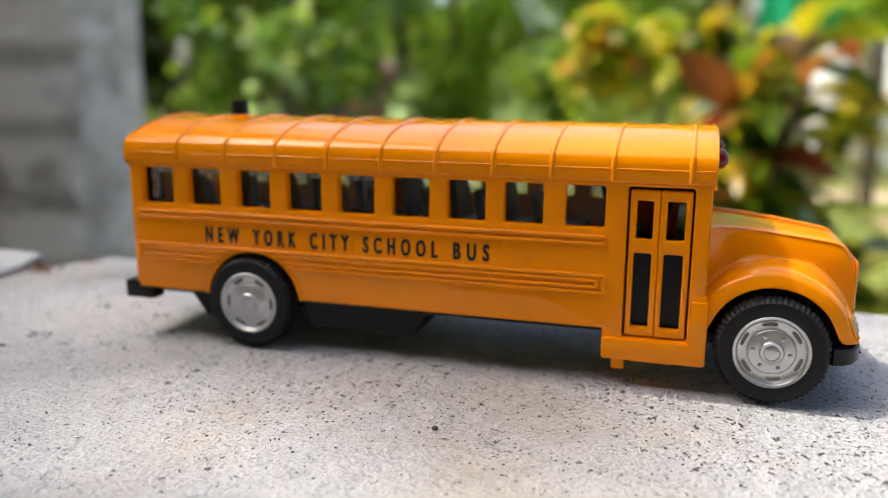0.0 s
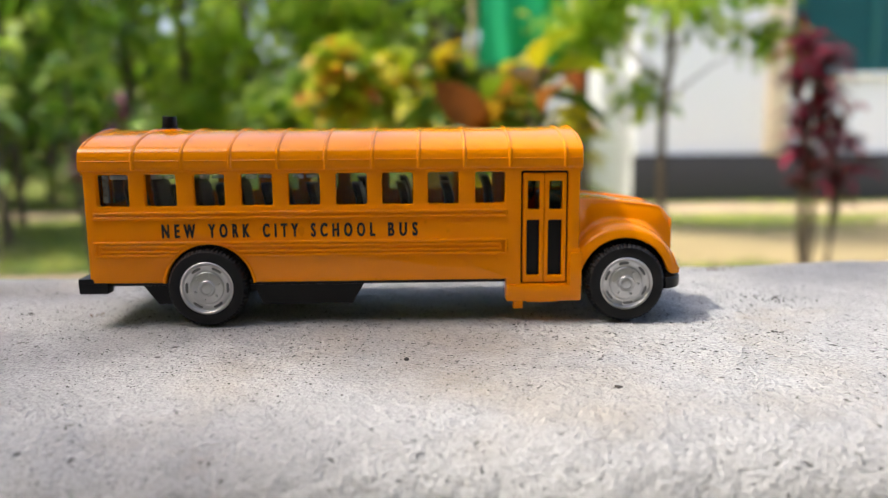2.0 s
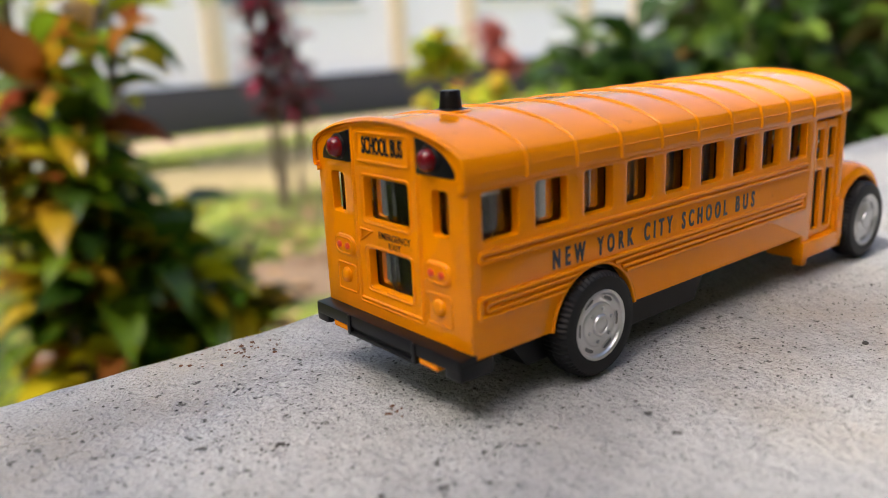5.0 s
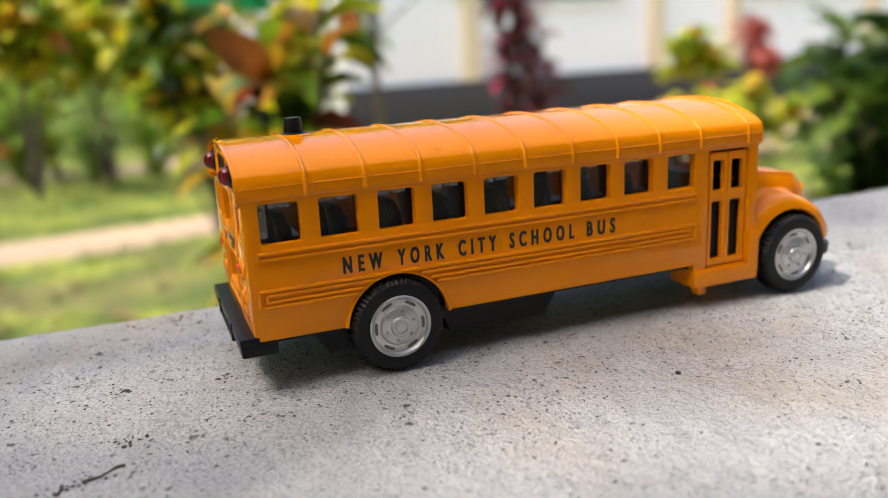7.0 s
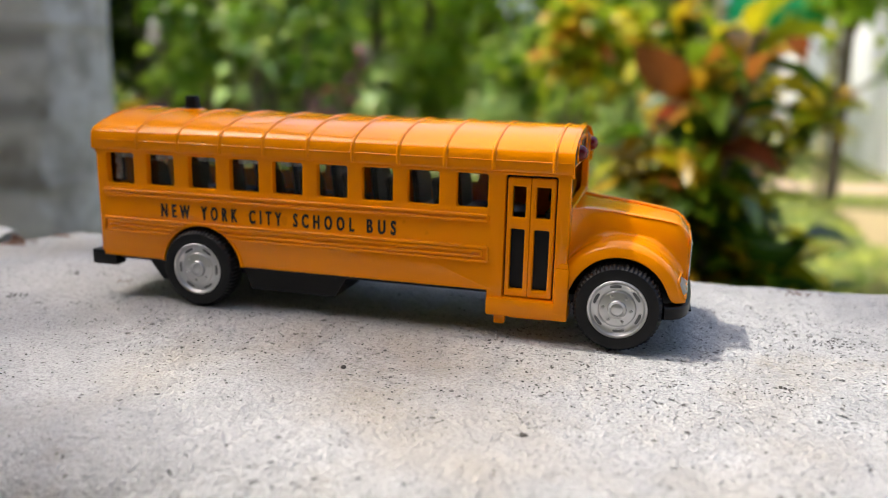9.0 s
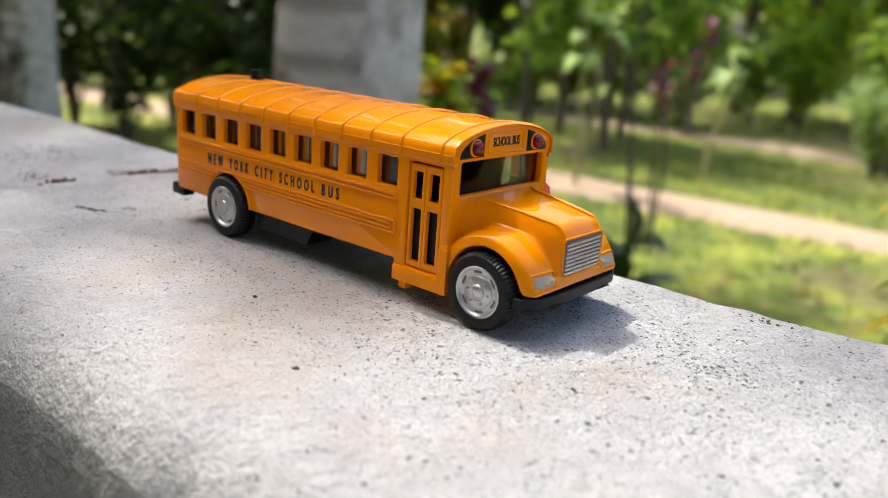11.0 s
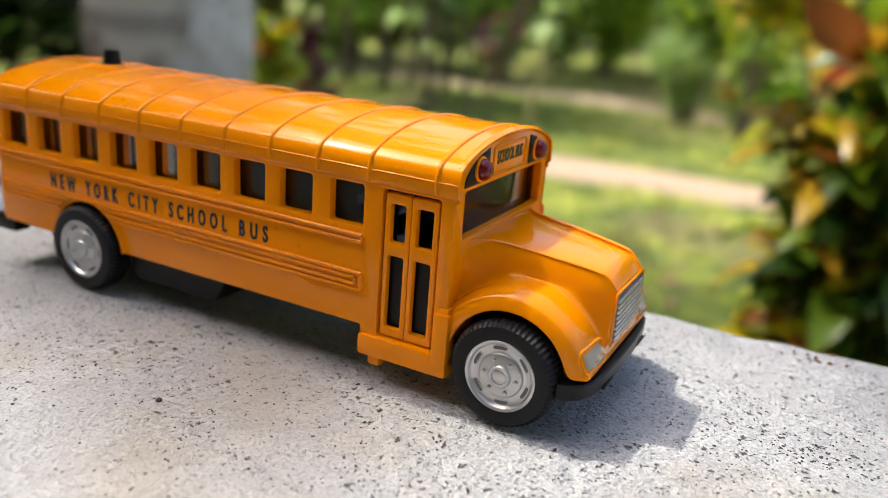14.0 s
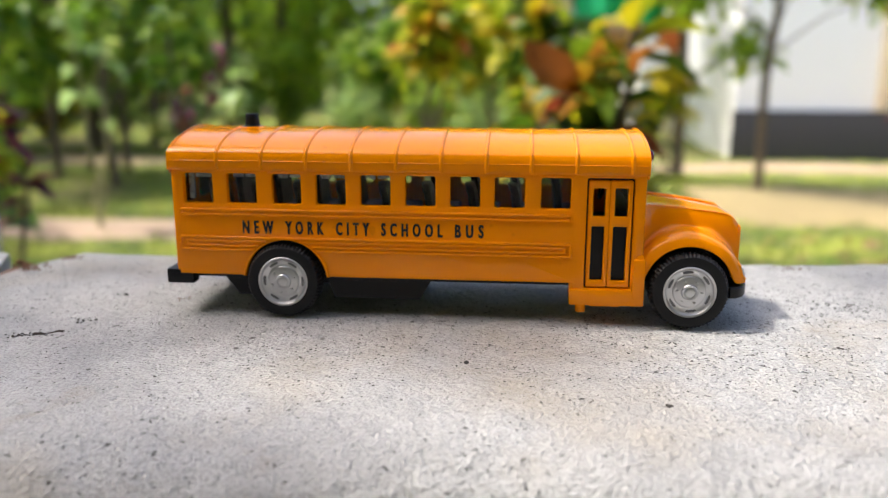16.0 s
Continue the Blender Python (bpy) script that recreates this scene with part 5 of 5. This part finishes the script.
shrub("dark_shrub", 2.3, 1.75, 1.02, 0.36, 420, 0.24, LEAF_DARK, "dense dark green leafy shrub", 31, 12, low=0.1)
shrub("dark_shrub", 3.3, 2.2, 1.2, 0.5, 600, 0.27, LEAF_WINE, "dense dark green leafy shrub", 32, 12, low=0.1)
shrub("dark_shrub", 4.6, 2.6, 1.5, 0.6, 600, 0.27, LEAF_WINE, "dense dark green leafy shrub", 33, 12, low=0.1)
shrub("dark_shrub", 2.75, 1.25, 1.25, 0.40, 420, 0.24, LEAF_DARK, "dense dark green leafy shrub", 131, 12, low=0.1)
shrub("dark_shrub", 3.6, 1.45, 1.5, 0.5, 420, 0.27, LEAF_WINE, "dense dark green leafy shrub", 132, 12, low=0.1)
shrub("dark_croton", -0.78, 1.72, 0.46, 0.07, 40, 0.19, LEAF_DARK, "small dark green plant with broad upright leaves", 34, 3, width=0.42, low=0.08, lift=0.4)
shrub("thin_shoot", -0.80, 1.80, 1.1, 0.16, 14, 0.10, LEAF_GREEN, "thin bare shoot with few leaves", 134, 1, low=0.8)
shrub("sapling", -1.28, 1.77, 1.0, 0.10, 34, 0.12, LEAF_GREEN, "thin sapling with green leaves", 35, 1, low=0.62)
shrub("yellow_sapling", -0.80, 0.98, 1.14, 0.05, 54, 0.07, LEAF_YELLOW, "thin sapling with yellow leaves", 36, 1, low=0.84)
shrub("red_sapling", -1.02, 1.38, 0.98, 0.08, 46, 0.075, LEAF_RED, "thin sapling with dark red leaves", 37, 1, low=0.72)
shrub("red_sapling", -1.35, 3.05, 1.10, 0.2, 40, 0.09, LEAF_RED, "thin sapling with dark red leaves", 137, 2, low=0.7)
shrub("papaya", -2.28, 4.0, 1.55, 0.16, 16, 0.17, LEAF_PALE, "young papaya with pale drooping leaves", 38, 2, PALE_STEM, width=0.8, droop=0.9, low=0.55)
shrub("papaya", -1.72, 4.55, 1.02, 0.12, 12, 0.16, LEAF_PALE, "young papaya with pale drooping leaves", 39, 3, PALE_STEM, width=0.8, droop=0.9, low=0.82)

# a light tree before the white house
tree("young_tree", 1.78, 5.9, 2.6, 0.03, 0.72, 24, 1500, 0.16, LEAF_LIME, "slender young tree with light green leaves", 41, 0.44)
tree("young_tree", 1.35, 6.8, 2.6, 0.05, 0.7, 16, 1000, 0.16, LEAF_LIME, "slender young tree with light green leaves", 42, 0.4)

for i, (x, y, h) in enumerate(((-0.95, 8.0, 1.35), (-0.40, 8.3, 1.5), (0.10, 8.1, 1.2), (-1.6, 8.6, 1.2))):
    shrub("pale_shrub", x, y, h, 0.42, 420, 0.16, LEAF_PALE, "feathery pale green shrub in the sun", 700 + i, 10, low=0.35, width=0.3)

for i, (x, y, h) in enumerate(((-1.35, 7.1, 0.85), (-0.85, 7.3, 1.0), (-0.35, 7.1, 0.8), (0.15, 7.3, 0.95))):
    shrub("pale_shrub", x, y, h, 0.36, 380, 0.15, LEAF_LIME if i % 2 else LEAF_PALE, "low feathery light green shrub in the sun", 720 + i, 10, low=0.08, width=0.3)

# the shrubbery and trees that close the garden
rnd = random.Random(77)
for i in range(22):
    a = radians(-84 + i * 4.0 + rnd.uniform(-1.2, 1.2))
    d = rnd.uniform(9.3, 11.5) + (2.0 if a < -0.2 else 0.0)
    m = rnd.choice([LEAF_GREEN, LEAF_LIME, LEAF_GREEN, LEAF_CROTON, LEAF_PALE]) if a < -0.4 else rnd.choice([LEAF_LIME, LEAF_YELLOW, LEAF_LIME, LEAF_PALE])
    shrub("garden_shrub", d * math.sin(a), d * math.cos(a), rnd.uniform(1.0, 2.0), rnd.uniform(0.4, 0.8), 300, 0.26, m, "leafy shrub in the garden bed", 100 + i, 9, low=0.2)
for i in range(22):
    a = radians(-88 + i * 4.2 + rnd.uniform(-1.2, 1.2))
    d = rnd.uniform(12.5, 16.0)
    m = rnd.choice([LEAF_GREEN, LEAF_GREEN, LEAF_DARK]) if a < -0.4 else LEAF_LIME
    tree("garden_tree", d * math.sin(a), d * math.cos(a), rnd.uniform(4.0, 6.5), rnd.uniform(0.07, 0.14), rnd.uniform(1.2, 1.9), 12, 1000, 0.34, m, "leafy tree at the garden's edge", 200 + i, 0.22)
for i in range(22):
    a = radians(-95 + i * 5.4)
    d = 21 + rnd.uniform(0, 4)
    tree("far_tree", d * math.sin(a), d * math.cos(a), rnd.uniform(7, 9), 0.2, 2.6, 14, 900, 0.7, rnd.choice([LEAF_GREEN, LEAF_GREEN, LEAF_DARK]), "leafy tree far behind", 300 + i, 0.06)

# trees that stand on the lawn and dapple it, and the dark thicket past the palms
for i, (x, y) in enumerate(((-6.5, 5.2), (-5.0, 7.4), (-8.3, 5.6), (-7.4, 7.8), (-5.6, 3.6), (-4.2, 9.9), (-5.2, 1.9), (-6.0, 1.2))):
    tree("lawn_tree", x, y, rnd.uniform(4.2, 5.4), rnd.uniform(0.035, 0.07), rnd.uniform(0.9, 1.3), 14, 900, 0.22, rnd.choice([LEAF_GREEN, LEAF_DARK]), "slim tree that shades the lawn", 500 + i, 0.52)
for i in range(12):
    a, d = radians(-86 + i * 3.1), rnd.uniform(5.0, 7.0)
    shrub("thicket", d * math.sin(a), d * math.cos(a) - 0.1, rnd.uniform(1.3, 2.1), 0.6, 420, 0.22, LEAF_DARK, "dark thicket behind the palm trunks", 600 + i, 9, low=0.15)

for i, (x, y, h) in enumerate(((-3.0, 5.6, 2.4), (-3.6, 7.0, 2.4), (-3.8, 6.2, 2.6), (-4.4, 7.8, 2.6))):
    tree("bushy_tree", x, y, h, 0.035, 0.75, 16, 1000, 0.16, LEAF_GREEN, "small bushy tree with green leaves", 540 + i, 0.34)

# grass tufts on the nearer lawn
gr = np.random.default_rng(12)
n = 26000
P = np.stack([gr.uniform(-5.5, 4.5, n), gr.uniform(0.6, 6.5, n), np.full(n, GROUND - 0.01)], 1)
P[:, :2] += gr.normal(0, 0.08, (n, 2))
D = np.stack([gr.normal(0, 0.5, n), gr.normal(0, 0.5, n), np.ones(n)], 1)
GRASS = leaf_material("grass_blade", [(0.0, (0.08, 0.14, 0.012)), (0.6, (0.20, 0.28, 0.022)), (1.0, (0.42, 0.45, 0.06))], 0.35, 0.6)
tagged(new("grass", leaf_mesh("grass", P, D, gr.uniform(0.025, 0.075, n), GRASS, 0.2, 0.1, 0.3, 12, True)), "uneven green and yellow grass tufts", "grass", kind="stuff")

# fallen leaves on the bare earth
fr = np.random.default_rng(9)
P = np.concatenate([np.stack([fr.normal(2.0, 0.9, 700), fr.normal(2.9, 0.5, 700), np.full(700, GROUND + 0.045)], 1), np.stack([fr.normal(-1.1, 0.8, 500), fr.normal(1.7, 0.5, 500), np.full(500, GROUND + 0.04)], 1)])
D = np.stack([fr.normal(0, 1, 1200), fr.normal(0, 1, 1200), fr.normal(0, 0.15, 1200)], 1)
LITTER_LEAF = leaf_material("dry_leaf", [(0.0, (0.10, 0.05, 0.02)), (0.5, (0.30, 0.16, 0.07)), (1.0, (0.50, 0.33, 0.16))], 0.2, 0.7)
tagged(new("fallen_leaves", leaf_mesh("fallen_leaves", P, D, fr.uniform(0.04, 0.11, 1200), LITTER_LEAF, 0.5, 0.1, 0.1, 9)), "dry brown fallen leaves on bare earth", "leaf litter", kind="stuff")

# trees added to block sun: one over the lawn, one unseen over wall and toy
tree("shade_tree", -2.55, 2.1, 4.2, 0.05, 0.95, 20, 1700, 0.12, LEAF_GREEN, "slim leafy tree added behind the palm to dapple the lawn", 57, 0.62)
# its boughs sit on the sun's line to the spots they darken
tree("shade_tree", -2.48, 0.20, 3.3, 0.08, 0.85, 34, 15000, 0.07, LEAF_GREEN, "unseen leafy tree added to shade the parapet wall", 55, 0.62, boughs=[(-1.42, 0.175, 2.5, 0.05, 4), (-1.36, 0.175, 2.5, 0.05, 4), (-1.65, 0.095, 2.5, 0.05, 5), (-1.69, 0.065, 2.5, 0.05, 5), (-1.63, 0.055, 2.5, 0.05, 4), (-1.635, 0.13, 2.53, 0.05, 7), (-1.58, 0.128, 2.53, 0.04, 4)])

# made-up enclosure behind the camera, unseen; it limits sky light and shapes reflections
tagged(new("unseen_floor", Shape().box(-12, 9, -2.2, -0.10, GROUND - 0.1, GROUND + 0.02, 0).mesh("unseen_floor", WALLGREY, 30, 1)), "unseen grey cement floor added behind the camera", "floor", kind="structure")
tagged(new("unseen_wall_1", Shape().box(-12, 9, -2.4, -2.2, GROUND, 1.6, 0).mesh("unseen_wall_1", CREAM, 30, 1)), "unseen cream wall added behind the camera", "wall", kind="structure")
tagged(new("unseen_wall_2", Shape().box(6.0, 6.2, -2.2, -0.10, GROUND, 1.6, 0).mesh("unseen_wall_2", CREAM, 30, 1)), "unseen cream end wall added beside the camera", "wall", kind="structure")
tagged(new("ceiling", Shape().box(-12, 9, -2.4, -1.0, 1.6, 1.72, 0).mesh("ceiling", WALLGREY, 30, 1)), "unseen grey ceiling added to hold back sky light", "ceiling", kind="structure")
